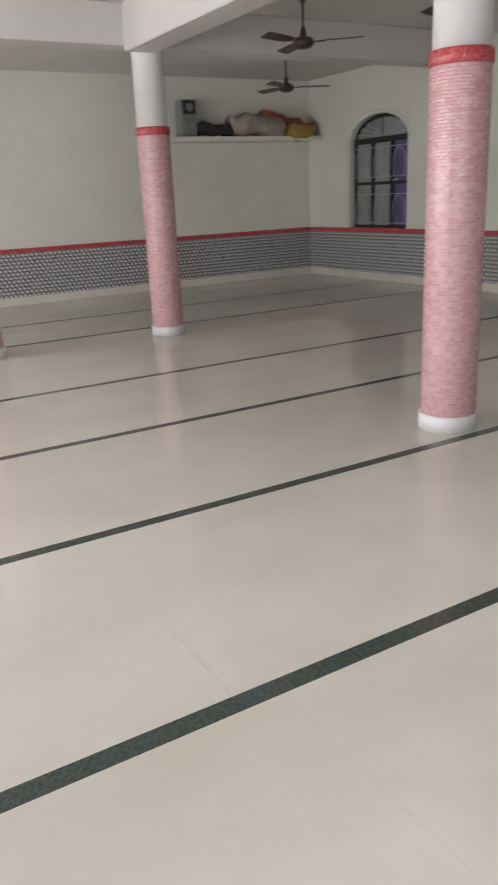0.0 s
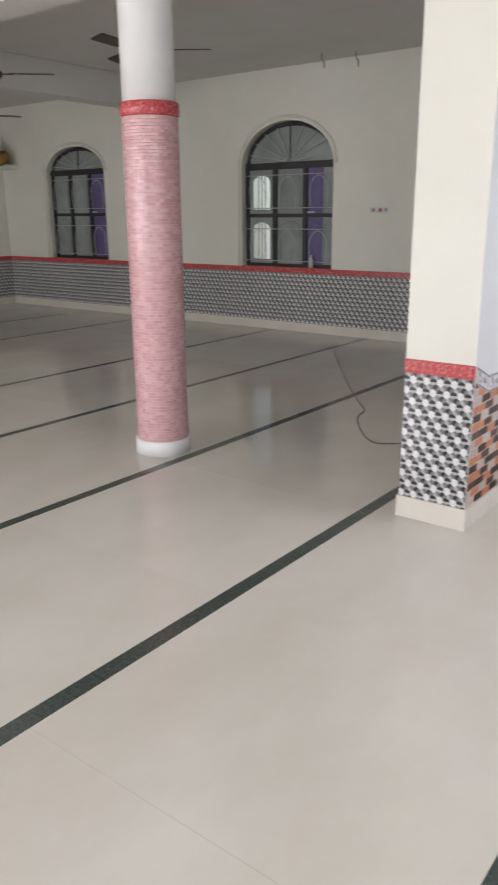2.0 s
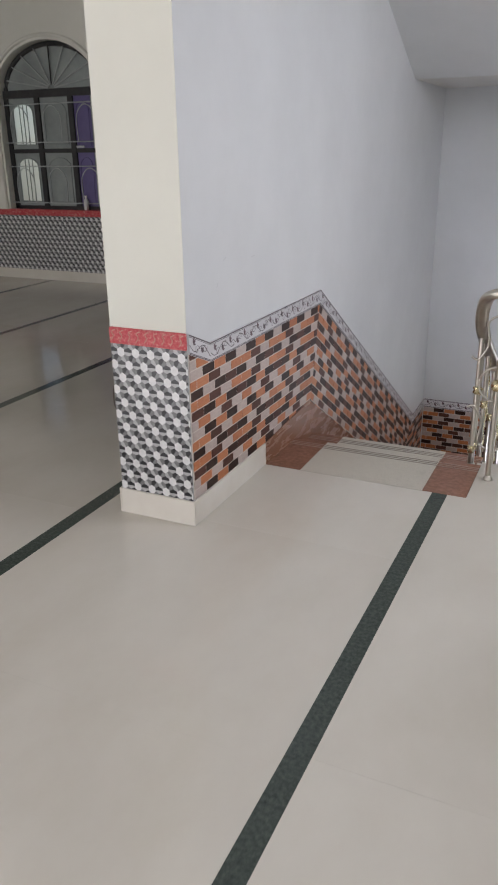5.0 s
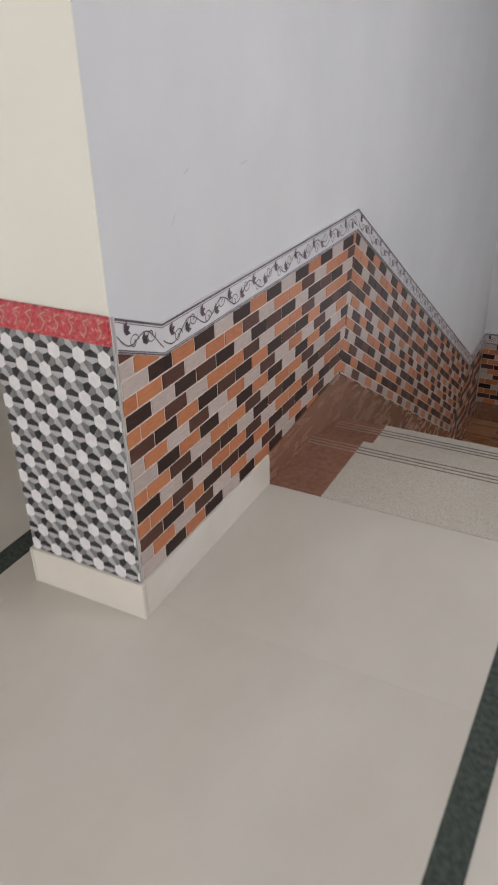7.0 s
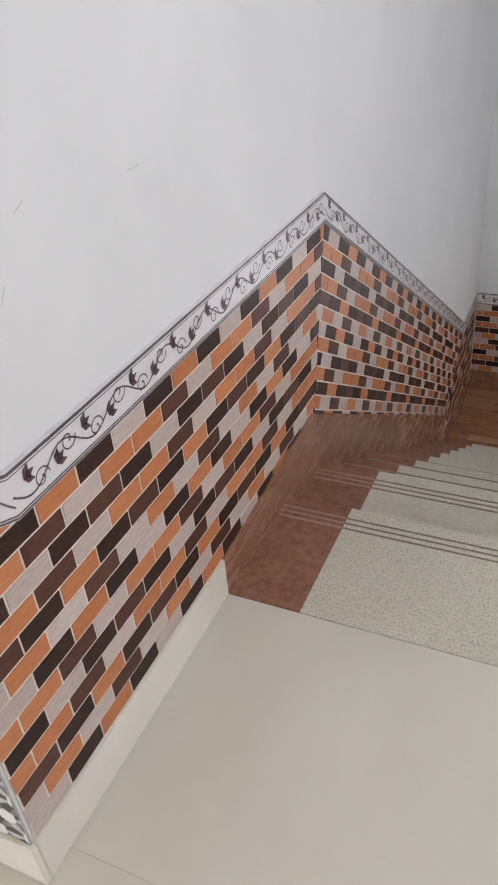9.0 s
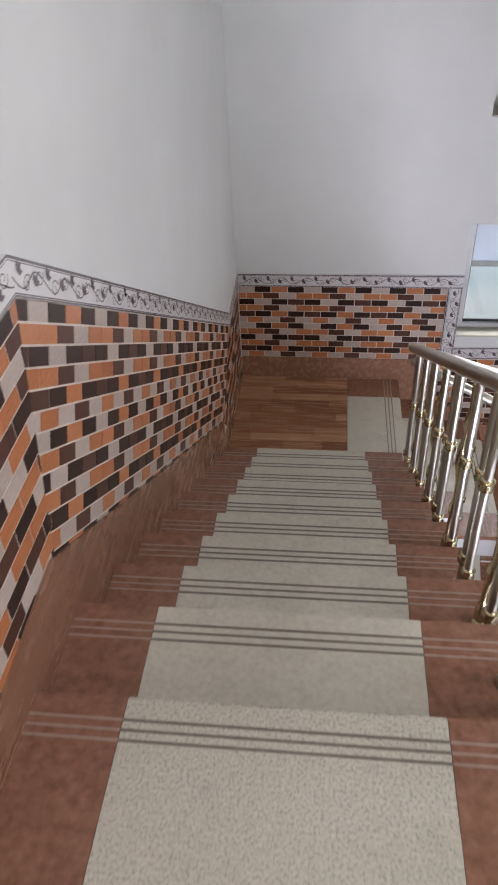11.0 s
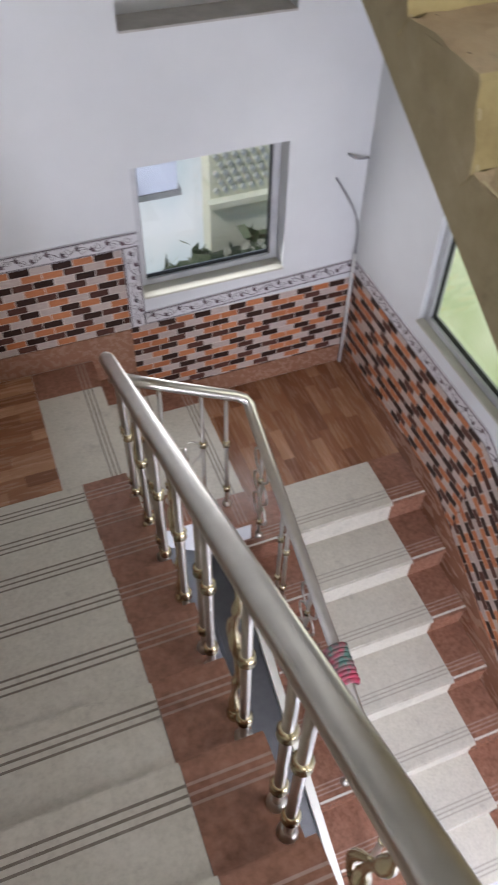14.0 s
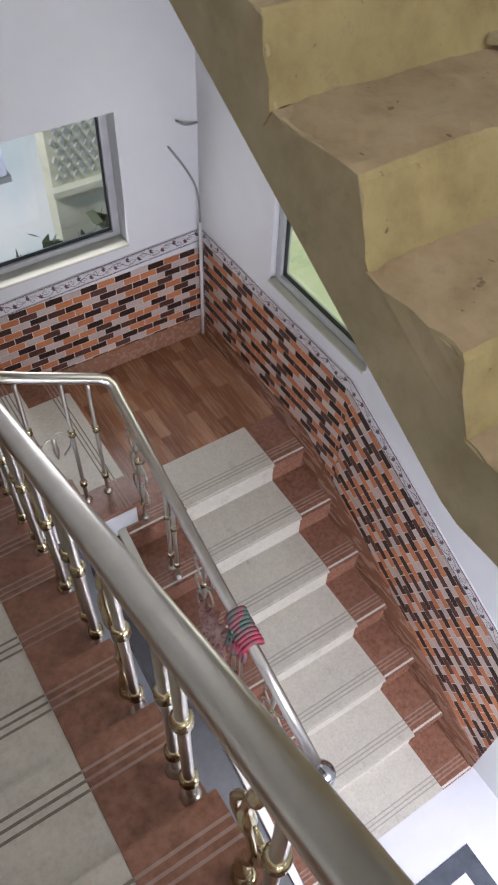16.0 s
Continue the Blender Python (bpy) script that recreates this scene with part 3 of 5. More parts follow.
def nosing_bm(x0, x1, y0, y1, z, axis, sign, thick=0.03):
    """A tread slab whose front edge (towards sign along axis) is rounded."""
    bm = bmesh.new()
    box(bm, (x0, y0, z - thick), (x1, y1, z))
    edge = y1 if axis == "y" and sign > 0 else y0 if axis == "y" else x1 if sign > 0 else x0
    idx = 1 if axis == "y" else 0
    es = [e for e in bm.edges if all(abs(v.co[idx] - edge) < 1e-5 for v in e.verts) and abs(e.verts[0].co.z - e.verts[1].co.z) < 1e-5]
    bmesh.ops.bevel(bm, geom=es, offset=0.008, segments=2, affect="EDGES")
    return bm


def step(axis, sign, lo, hi, back, front, z, rise, bands, line=False):
    """One step. lo..hi across, back..front along; bands: (from, to, material, groove material) across."""
    for a, b, mat, gm in bands:
        u0, u1 = min(back, front), max(back, front)
        nose = 0.012 * sign
        if axis == "y":
            bm = nosing_bm(a + 0.0006, b - 0.0006, min(back, front + nose), max(back, front + nose), z, axis, sign)
        else:
            bm = nosing_bm(min(back, front + nose), max(back, front + nose), a + 0.0006, b - 0.0006, z, axis, sign)
        tr = part("tread", bm, mat, stairs)
        g = bmesh.new()
        for k in range(3):
            c = front - sign * (0.045 + 0.022 * k)
            if axis == "y":
                box(g, (a + 0.001, c - 0.0035, z - 0.001), (b - 0.001, c + 0.0035, z + 0.0008))
            else:
                box(g, (c - 0.0035, a + 0.001, z - 0.001), (c + 0.0035, b - 0.001, z + 0.0008))
        part("groove", g, gm, tr, "anti-slip groove lines")
        if line and mat is M_granite:
            part("nosing_line", boxed(((a + 0.001, front + 0.013, z - 0.012), (b - 0.001, front + 0.001, z + 0.0012))), M_skirt, tr, "pale edge line")
        if rise > 0.04:
            f = front
            if axis == "y":
                bm = boxed(((a + 0.0006, f - sign * 0.02, z - rise), (b - 0.0006, f, z - 0.03)))
            else:
                bm = boxed(((f - sign * 0.02, a + 0.0006, z - rise), (f, b - 0.0006, z - 0.03)))
            part("riser", bm, mat, stairs)


B1 = [(0.0, 0.207, M_granite, M_groove_light), (0.207, 0.829, M_cream, M_groove), (0.829, SX, M_granite, M_groove_light)]
N1 = [(1.2, 0.0)] + [(1.489 + TR * k, -0.068 - RI * k) for k in range(9)]   # nosings (y, z) of the upper flight
step("y", 1, 0, HEAD, 0.77, 1.2, 0.0, 0.068, [(0.0, 0.207, M_granite, M_groove_light), (0.207, 0.852, M_cream_coarse, M_groove), (0.852, HEAD - 0.001, M_granite, M_groove_light)])
for k in range(1, 10):
    (yb, _), (yf, z) = N1[k - 1], N1[k]
    step("y", 1, 0, SX, yb - 0.02, yf, z, (z - N1[k + 1][1]) if k < 9 else z - L1, B1)
# solid body under the upper flight
bm = bmesh.new()
prof = [(0.77, -0.03)] + [q for k in range(10) for q in ((N1[k][0] - 0.02, N1[k][1] - 0.031), (N1[k][0] - 0.02, (N1[k + 1][1] if k < 9 else L1) - 0.031))]
prof += [(FY, L1 - 0.031), (FY, L1 - 0.2), (3.7, L1 - 0.2), (0.77, -0.3)]
prism(bm, [(0.0, y, z) for y, z in prof], (SX - 0.003, 0, 0))
part("stair_body", bm, M_wall, stairs, "white painted stair slab")

plank_rng = random.Random(11)


def joints(lo, hi):
    """Uneven butt joints along one row of planks."""
    cuts = [lo]
    step_on = plank_rng.uniform(0.1, 0.4)
    while cuts[-1] + step_on < hi - 0.06:
        cuts.append(cuts[-1] + step_on)
        step_on = plank_rng.uniform(0.22, 0.42)
    return cuts + [hi]


# upper landing
yl = N1[9][0]
for j in range(14):
    ya, yb = yl + 0.001 + j * 0.0725, min(yl + (j + 1) * 0.0725, 4.733)
    xs = joints(0.0, 0.736)
    if yb - ya > 0.02:
        for xa, xb in zip(xs, xs[1:]):
            part("floor_plank", boxed(((xa + 0.0004, ya + 0.0004, L1 - 0.03), (xb - 0.0004, yb, L1))), M_wood[0], stairs, "wood-look landing tile")
X1 = [1.075, 1.375, 1.655]      # nosings of the short flight, going sideways
B3 = [(3.60, 3.80, M_granite, M_groove_light), (3.80, 4.52, M_cream, M_groove), (4.52, 4.733, M_granite, M_groove_light)]
B3a = [(yl, 4.52, M_cream, M_groove), (4.52, 4.733, M_granite, M_groove_light)]
step("x", 1, yl, 4.733, 0.737, X1[0], L1, 0.17, B3a)
step("x", 1, 3.6, 4.733, X1[0] - 0.02, X1[1], L1 - 0.17, 0.17, B3)
step("x", 1, 3.6, 4.733, X1[1] - 0.02, X1[2], L1 - 0.34, 0.17, B3)
bm = bmesh.new()
prism(bm, [(SX, 3.603, L1 - 0.031), (X1[0] - 0.02, 3.603, L1 - 0.031), (X1[0] - 0.02, 3.603, L1 - 0.201), (X1[1] - 0.02, 3.603, L1 - 0.201), (X1[1] - 0.02, 3.603, L1 - 0.371),
           (X1[2] - 0.02, 3.603, L1 - 0.371), (X1[2] - 0.02, 3.603, L2 - 0.2), (SX, 3.603, L1 - 0.25)], (0, 1.13, 0))
part("stair_body", bm, M_wall, stairs)

# lower landing: wood-look planks, laid towards the lower flight
for i in range(15):
    xa = X1[2] + i * 0.0725
    xb = min(xa + 0.0725, WX - 0.012)
    if xb - xa < 0.01:
        continue
    ys = joints(3.87, 4.733)
    for ya, yb in zip(ys, ys[1:]):
        part("floor_plank", boxed(((xa + 0.0004, ya + 0.0004, L2 - 0.03), (xb - 0.0004, yb - 0.0004, L2))), M_wood[1], stairs, "wood-look landing tile")
B2 = [(EX, 1.90, M_granite, M_groove_light), (1.90, 2.487, M_cream, M_groove_glare), (2.487, WX - 0.012, M_granite, M_groove_light)]
N2 = [(3.55 - T2 * k, L2 - 0.17 * k) for k in range(6)]
step("y", -1, EX, WX, 3.87, N2[0][0], L2, 0.17, B2, True)
for k in range(1, 6):
    step("y", -1, EX, WX, N2[k - 1][0] + 0.02, N2[k][0], N2[k][1], 0.17, B2, True)
step("y", -1, EX, WX, N2[5][0] + 0.0, 1.756, LZ + 0.005, 0.0, B2, True)
bm = bmesh.new()
prof = [(4.733, L2 - 0.031)] + [q for k in range(6) for q in ((N2[k][0] + 0.02, N2[k][1] - 0.031), (N2[k][0] + 0.02, N2[k][1] - 0.17 - (0.031 if k < 5 else -0.0)))]
prof += [(2.6, LZ), (4.2, L2 - 0.25), (4.733, L2 - 0.25)]
prism(bm, [(EX + 0.003, y, z) for y, z in prof], (WX - EX - 0.003, 0, 0))
part("stair_body", bm, M_wall, stairs)
# Pale stringer edge, then a black sheet that paints the gap's darkness.
for xa, xb, drop, mat, lab in ((1.512, EX, -0.012, M_sill, "pale raked stringer edge"), (1.32, 1.5115, 0.035, M_black, "black sheet in place of the dark gap beside the stringer")):
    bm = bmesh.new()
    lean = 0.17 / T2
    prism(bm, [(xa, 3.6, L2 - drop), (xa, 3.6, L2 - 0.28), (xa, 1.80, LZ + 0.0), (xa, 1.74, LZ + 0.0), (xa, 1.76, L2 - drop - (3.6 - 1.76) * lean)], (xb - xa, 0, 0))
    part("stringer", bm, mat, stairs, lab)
part("floor_border", boxed(((1.2, 1.38, LZ), (2.41, 1.48, LZ + 0.003)), ((2.31, -1.0, LZ), (2.41, 1.38, LZ + 0.003))), M_border, stairs, "blue-grey border in the lower floor")


# ---- wall cladding of the stairwell ----
def on_left(s, z):
    return Vector((0.0, s, z))


def on_far(s, z):
    return Vector((s, FY, z))


def on_right(s, z):
    return Vector((WX, s, z))


SL = -(0.802 + 0.843) / (4.276 - 1.583)
TOPW = 0.088
apex_y, apex_z = 1.583, 0.802


def rake(y):
    return apex_z + SL * (y - apex_y)


clad_left = thing("tile_cladding", "wood-look mosaic wall tiles with a white vine border along the stairs", "wall tiles", kind="structure")
zt = apex_z - TOPW
reg_a0 = [(0.004, 0.122), (0.187, 0.122), (0.187, zt), (0.004, 0.79)]
reg_a1 = [(0.187, 0.122), (1.4, 0.122), (1.4, zt), (0.187, zt)]
reg_a2 = [(1.4, 0.165), (1.45, 0.14), (apex_y, zt), (1.4, zt)]
low = lambda y: 0.165 + SL * (y - 1.42)
reg_b = [(1.45, low(1.45)), (3.80, low(3.80)), (4.276, rake(4.276) - TOPW), (apex_y, zt)]
reg_c = [(3.80, low(3.80)), (3.95, -1.44), (4.733, -1.44), (4.733, -0.91), (4.276, rake(4.276) - TOPW)]
for reg in (reg_a0, reg_a1, reg_a2, reg_b, reg_c):
    bm = bmesh.new()
    prism(bm, [on_left(s, z) for s, z in reg], (0.004, 0, 0))
    part("grout_bed", bm, M_grout, clad_left)
put = lambda s, z: on_left(s, z) + Vector((0.004, 0, 0))
tile_wall(clad_left, put, (1, 0, 0), [reg_c], 0.0, (4.3, -0.91))
strip(clad_left, on_left, (1, 0, 0), [(0.004, 0.878), (0.187, apex_z), (apex_y, apex_z), (4.276, rake(4.276)), (4.733, -0.822)], TOPW)
# wood-look skirting that follows the flight
bm = bmesh.new()
prism(bm, [on_left(s, z) for s, z in ((0.77, -0.02), (0.77, 0.121), (1.42, 0.164), (1.4495, low(1.4495)), (1.4495, -0.3), (1.2, -0.1))], (0.011, 0, 0))
part("skirting", bm, M_wood[2], clad_left, "wood-look skirting tile")
yy = 1.45
while yy < 3.79:
    ye = min(yy + 0.28, 3.80)
    bm = bmesh.new()
    prism(bm, [on_left(s, z) for s, z in ((yy, low(yy) - 0.36), (ye - 0.001, low(ye) - 0.36), (ye - 0.001, low(ye) - 0.001), (yy, low(yy) - 0.001))], (0.011, 0, 0))
    part("skirting", bm, M_wood[2], clad_left, "wood-look skirting tile")
    yy = ye
part("skirting", boxed(((0, 3.80, L1), (0.011, 4.733, -1.442))), M_wood[2], clad_left, "wood-look skirting tile")
part("white_skirting", boxed(((0.0, -0.002, 0.0), (0.012, 0.769, 0.121)), bevel=0.002), M_skirt, clad_left, "cream marble skirting")

clad_far = thing("tile_cladding", "wood-look mosaic tiles on the far wall under the window", "wall tiles", kind="structure")
reg_f1 = [(0.012, -1.44), (1.335, -1.44), (1.335, -0.82 - TOPW), (0.012, -0.82 - TOPW)]
reg_f2 = [(1.335, -1.80), (1.62, -1.97), (2.703, -1.97), (2.703, -1.342 - TOPW), (1.335, -1.342 - TOPW)]
for reg in (reg_f1, reg_f2):
    bm = bmesh.new()
    prism(bm, [on_far(s, z) for s, z in reg], (0, -0.004, 0))
    part("grout_bed", bm, M_grout, clad_far)
strip(clad_far, on_far, (0, -1, 0), [(0.012, -0.82), (1.425, -0.82)], TOPW, 1)
strip(clad_far, on_far, (0, -1, 0), [(1.337, -1.342 - TOPW), (1.337, -0.82 - TOPW)], TOPW, 2)
strip(clad_far, on_far, (0, -1, 0), [(1.426, -1.342), (2.703, -1.30)], TOPW, 3)
bm = bmesh.new()
box(bm, (0.012, FY - 0.011, L1), (X1[0], FY, -1.442))
prism(bm, [(X1[0], FY, -1.442), (1.335, FY, -1.442), (1.335, FY, -1.80), (1.62, FY, -1.972), (1.66, FY, -1.972), (1.66, FY, L2), (X1[0], FY, L2)], (0, -0.011, 0))
box(bm, (1.661, FY - 0.011, L2), (2.703, FY, -1.972))
part("skirting", bm, M_wood[2], clad_far, "wood-look skirting tile")

clad_right = thing("tile_cladding", "wood-look mosaic tiles on the outer wall beside the lower flight", "wall tiles", kind="structure")
S2 = 0.515
KN = 3.27
topr = lambda y: -1.29 if y > KN else -1.29 - (KN - y) * 0.475
lowr = lambda y: -1.97 if y > 3.55 else -1.97 - (3.55 - y) * 0.555
yE = 1.755
reg_r0 = [(3.55, -1.97), (4.733, -1.97), (4.733, -1.29 - TOPW), (3.55, -1.29 - TOPW)]
reg_r1 = [(KN, lowr(KN)), (3.55, -1.97), (3.55, -1.29 - TOPW), (KN, -1.29 - TOPW)]
reg_r2 = [(yE, lowr(yE)), (KN, lowr(KN)), (KN, topr(KN) - TOPW), (yE, topr(yE) - TOPW)]
for reg in (reg_r0, reg_r1, reg_r2):
    bm = bmesh.new()
    prism(bm, [on_right(s, z) for s, z in reg], (-0.004, 0, 0))
    part("grout_bed", bm, M_grout, clad_right)
strip(clad_right, on_right, (-1, 0, 0), [(yE, topr(yE)), (KN, -1.29), (4.733, -1.29)], TOPW, 4)
bm = bmesh.new()
prism(bm, [on_right(s, z) for s, z in ((yE, LZ), (yE, lowr(yE) - 0.001), (3.55, -1.972), (4.733, -1.972), (4.733, L2), (3.6, L2 - 0.25), (yE + 0.45, LZ))], (-0.011, 0, 0))
part("skirting", bm, M_wood[2], clad_right, "wood-look skirting tile")


# ---- hall dado, pillar tiles ----
def hex_tiles(bm, place, s0, s1, z0, z1, w=0.0752, h=0.0575):
    """Printed pattern: pale hexagons on a triangular lattice, each gap a three-sided pit of dark, grey and mid facets."""
    reg = [(s0, z0), (s1, z0), (s1, z1), (s0, z1)]
    r = 0.0228
    six = [(r * 0.9 * math.sin(math.pi * k / 3), r * math.cos(math.pi * k / 3)) for k in range(6)][::-1]

    def face(pts, mi, lift):
        cut = clip(pts, reg)
        if cut:
            bm.faces.new([bm.verts.new(place(*p, lift)) for p in cut]).material_index = mi

    for j in range(-1, int((z1 - z0) / h) + 2):
        for i in range(-1, int((s1 - s0) / w) + 2):
            cx, cz = s0 + 0.012 + (i + 0.5 * (j % 2)) * w, z0 + 0.02 + j * h
            a, b, up, dn = (cx, cz), (cx + w, cz), (cx + w / 2, cz + h), (cx + w / 2, cz - h)
            g = (cx + w / 2, cz + h * 0.36)
            for tri, mi in (((a, b, g), 3), ((b, up, g), 1), ((up, a, g), 2)):
                face(tri, mi, 0.0)
            g = (cx + w / 2, cz - h * 0.30)
            for tri, mi in (((b, a, g), 1), ((dn, b, g), 3), ((a, dn, g), 2)):
                face(tri, mi, 0.0)
            face([(cx + x, cz + z) for x, z in six], 0, 0.0006)
    return bm


pillar = thing("pillar_cladding", "black and white hexagon-print tiles with a red border on the wall end", "wall tiles", kind="structure")
on_pil = lambda s, z, d=0.0: Vector((s, -0.0085 - d, z))
part("tile_bed", boxed(((-0.374, -0.008, 0.10), (0.004, -0.004, 0.815))), M_hex[1], pillar)
part("hex_print", hex_tiles(bmesh.new(), on_pil, -0.374, 0.0035, 0.122, 0.81), M_hex, pillar, "pale hexagons and dark facets printed on tile")
rb = part("red_border", boxed(((-0.376, -0.014, 0.81), (0.0045, -0.004, 0.882)), bevel=0.003), M_red, pillar, "red embossed border tile")
bm = bmesh.new()
for k in range(9):
    x = -0.365 + k * 0.042
    tube(bm, smooth_path([(x, -0.0142, 0.825), (x + 0.012, -0.0146, 0.845), (x + 0.004, -0.0146, 0.862), (x + 0.022, -0.0146, 0.872)], 4), 0.0022, 5)
part("relief", bm, M_gold, rb, "pale curls in relief")
part("white_skirting", boxed(((-0.378, -0.016, 0.0), (0.012, -0.003, 0.121)), bevel=0.002), M_skirt, pillar, "cream marble skirting")
part("skirting_side", boxed(((-0.386, -0.016, 0.0), (-0.3785, 0.5, 0.121))), M_skirt, pillar)

for nm, pl, s0, s1, bed, red, skt in (
        ("north", lambda s, z, d=0.0: Vector((s, HY - 0.0085 - d, z)), HX + 0.009, -0.37, ((HX, HY - 0.008, 0.10), (-0.37, HY, 0.81)), ((HX, HY - 0.016, 0.81), (-0.37, HY, 0.88)), ((HX, HY - 0.014, 0.0), (-0.37, HY, 0.125))),
        ("west", lambda s, z, d=0.0: Vector((HX + 0.0085 + d, s, z)), BY, HY - 0.009, ((HX, BY, 0.10), (HX + 0.008, HY, 0.81)), ((HX, BY, 0.81), (HX + 0.016, HY - 0.016, 0.88)), ((HX, BY, 0.0), (HX + 0.014, HY - 0.014, 0.125)))):
    d = thing("dado_" + nm, "black and white patterned dado tiles under a red border", "wall tiles", kind="structure")
    part("tile_bed", boxed(bed), M_hex[1], d)
    s = s0 if nm == "north" else -2.5
    while s < s1 - 0.02:      # one printed tile after another, four hexagons wide
        part("tile", hex_tiles(bmesh.new(), pl, s, min(s + 0.3006, s1), 0.125, 0.81), M_hex, d)
        s += 0.3008
    part("red_border", boxed(red, bevel=0.004), M_red, d, "red embossed border tile")
    part("white_skirting", boxed(skt, bevel=0.002), M_skirt, d, "cream marble skirting")


# ---- columns ----
def column(x, y):
    col = thing("column", "round column in pink mosaic with red band and white plinth", "column", group="columns of the hall", kind="structure", at=(x, y, 0))
    part("plinth", lathe(bmesh.new(), [(0.193, 0), (0.193, 0.098), (0.186, 0.105)], sides=40), M_white, col, "white round plinth", True)
    part("core", lathe(bmesh.new(), [(0.176, 0.1), (0.176, 2.2)], sides=40), M_pinkgrout, col, "", True)
    verts, faces = [], []
    n, rh = 40, 0.0195
    r = random.Random(3)
    for j in range(int(2.09 / rh)):
        off = r.random()
        z0, z1 = 0.106 + j * rh + 0.0009, 0.106 + (j + 1) * rh - 0.0009
        i = 0.0
        while i < n - 0.5:
            w = min(r.choice((1.0, 1.0, 1.6, 2.0)), n - i)
            a0, a1 = 2 * math.pi * (i + off + 0.03) / n, 2 * math.pi * (i + off + w - 0.03) / n
            k = len(verts)
            for a in (a0, (a0 + a1) / 2, a1):
                for z in (z0, z1):
                    verts.append((0.1795 * math.cos(a), 0.1795 * math.sin(a), z))
            faces += [(k, k + 2, k + 3, k + 1), (k + 2, k + 4, k + 5, k + 3)]
            i += w
    me = bpy.data.meshes.new("mosaic")
    me.from_pydata(verts, [], faces)
    me.materials.append(M_pink)
    mo = new("mosaic", me)
    mo.parent = col
    mo["kind"] = "stuff"
    mo["label"] = "small pink mosaic tiles"
    part("red_band", lathe(bmesh.new(), [(0.182, 2.197), (0.188, 2.205), (0.188, 2.272), (0.182, 2.28)], sides=40), M_red, col, "red border band", True)
    part("shaft", lathe(bmesh.new(), [(0.168, 2.2), (0.168, 3.02), (0.19, 3.06), (0.19, CZ)], sides=40), M_white, col, "white painted upper shaft", True)
    return col


c1 = column(-2.28, 0.115)
for x, y in ((-6.98, 0.25), (-7.02, -1.86), (-2.28, -5.2)):
    copy_thing(c1, pose(x, y, 0))


# ---- railings ----
def baluster(owner, x, y, z0, z1, r=0.0125, collars=(0.17, 0.62)):
    """A turned steel baluster with foot flange, two collars and a head."""
    h = z1 - z0
    b = part("baluster", lathe(bmesh.new(), [(r * 0.9, z0), (r, z0 + 0.02), (r, z1 - 0.01), (r * 0.8, z1)], (x, y, 0), 12), M_steel, owner, "", True)
    part("foot", lathe(bmesh.new(), [(0.025, z0), (0.025, z0 + 0.006), (0.019, z0 + 0.016), (r, z0 + 0.024)], (x, y, 0), 14), M_steel, b, "round foot flange", True)
    for f in collars:
        zc = z0 + h * f
        part("collar", lathe(bmesh.new(), [(r, zc - 0.022), (r + 0.009, zc - 0.013), (r + 0.004, zc), (r + 0.009, zc + 0.013), (r, zc + 0.022)], (x, y, 0), 12), M_brass, b, "ring collar", True)
    return b


def cast_baluster(owner, x, y, z0, z1):
    """A wavy cast baluster with swelling leaves and a curl on either side."""
    n = 40
    path, rad = [], []
    for k in range(n + 1):
        t = k / n
        path.append((x, y + 0.013 * math.sin(t * 4 * math.pi), z0 + (z1 - z0) * t))
        rad.append(0.0085 + 0.0095 * max(0.0, math.sin(t * 8 * math.pi)) * (1 - 0.35 * t))
    c = part("cast_baluster", tube(bmesh.new(), path, rad, 10), M_brass, owner, "cast brassy leaf baluster", True)
    part("foot", lathe(bmesh.new(), [(0.025, z0), (0.025, z0 + 0.006), (0.019, z0 + 0.016), (0.012, z0 + 0.024)], (x, y, 0), 14), M_brass, c, "round foot flange", True)
    for sg in (-1, 1):
        zc = z0 + (z1 - z0) * (0.52 + 0.06 * sg)
        pts = [(x, y + sg * (0.012 + 0.034 * math.sin(q / 22 * math.pi) * (1 - q / 60)), zc - sg * 0.10 + sg * 0.20 * q / 22) for q in range(23)]
        part("curl", tube(bmesh.new(), pts, [0.004 + 0.006 * math.sin(math.pi * q / 22) for q in range(23)], 7), M_brass, c, "cast leaf curl", True)
    return c


def rail_bar(path, half_width, half_height, sides=24):
    """A handrail with a flattened, soft-cornered section swept along a path."""
    bm = bmesh.new()
    path = [Vector(p) for p in path]
    rings = []
    for i, p in enumerate(path):
        d = (path[min(i + 1, len(path) - 1)] - path[max(i - 1, 0)]).normalized()
        s = d.cross(Vector((0, 0, 1))).normalized()
        u = s.cross(d).normalized()
        ring = []
        for k in range(sides):
            c, q = math.cos(2 * math.pi * k / sides), math.sin(2 * math.pi * k / sides)
            ring.append(bm.verts.new(p + s * half_width * math.copysign(abs(c) ** 0.72, c) + u * half_height * math.copysign(abs(q) ** 0.72, q)))
        rings.append(ring)
    for a, b in zip(rings, rings[1:]):
        for k in range(sides):
            bm.faces.new((a[k], a[(k + 1) % sides], b[(k + 1) % sides], b[k]))
    bm.faces.new(rings[0][::-1])
    bm.faces.new(rings[-1])
    return bm


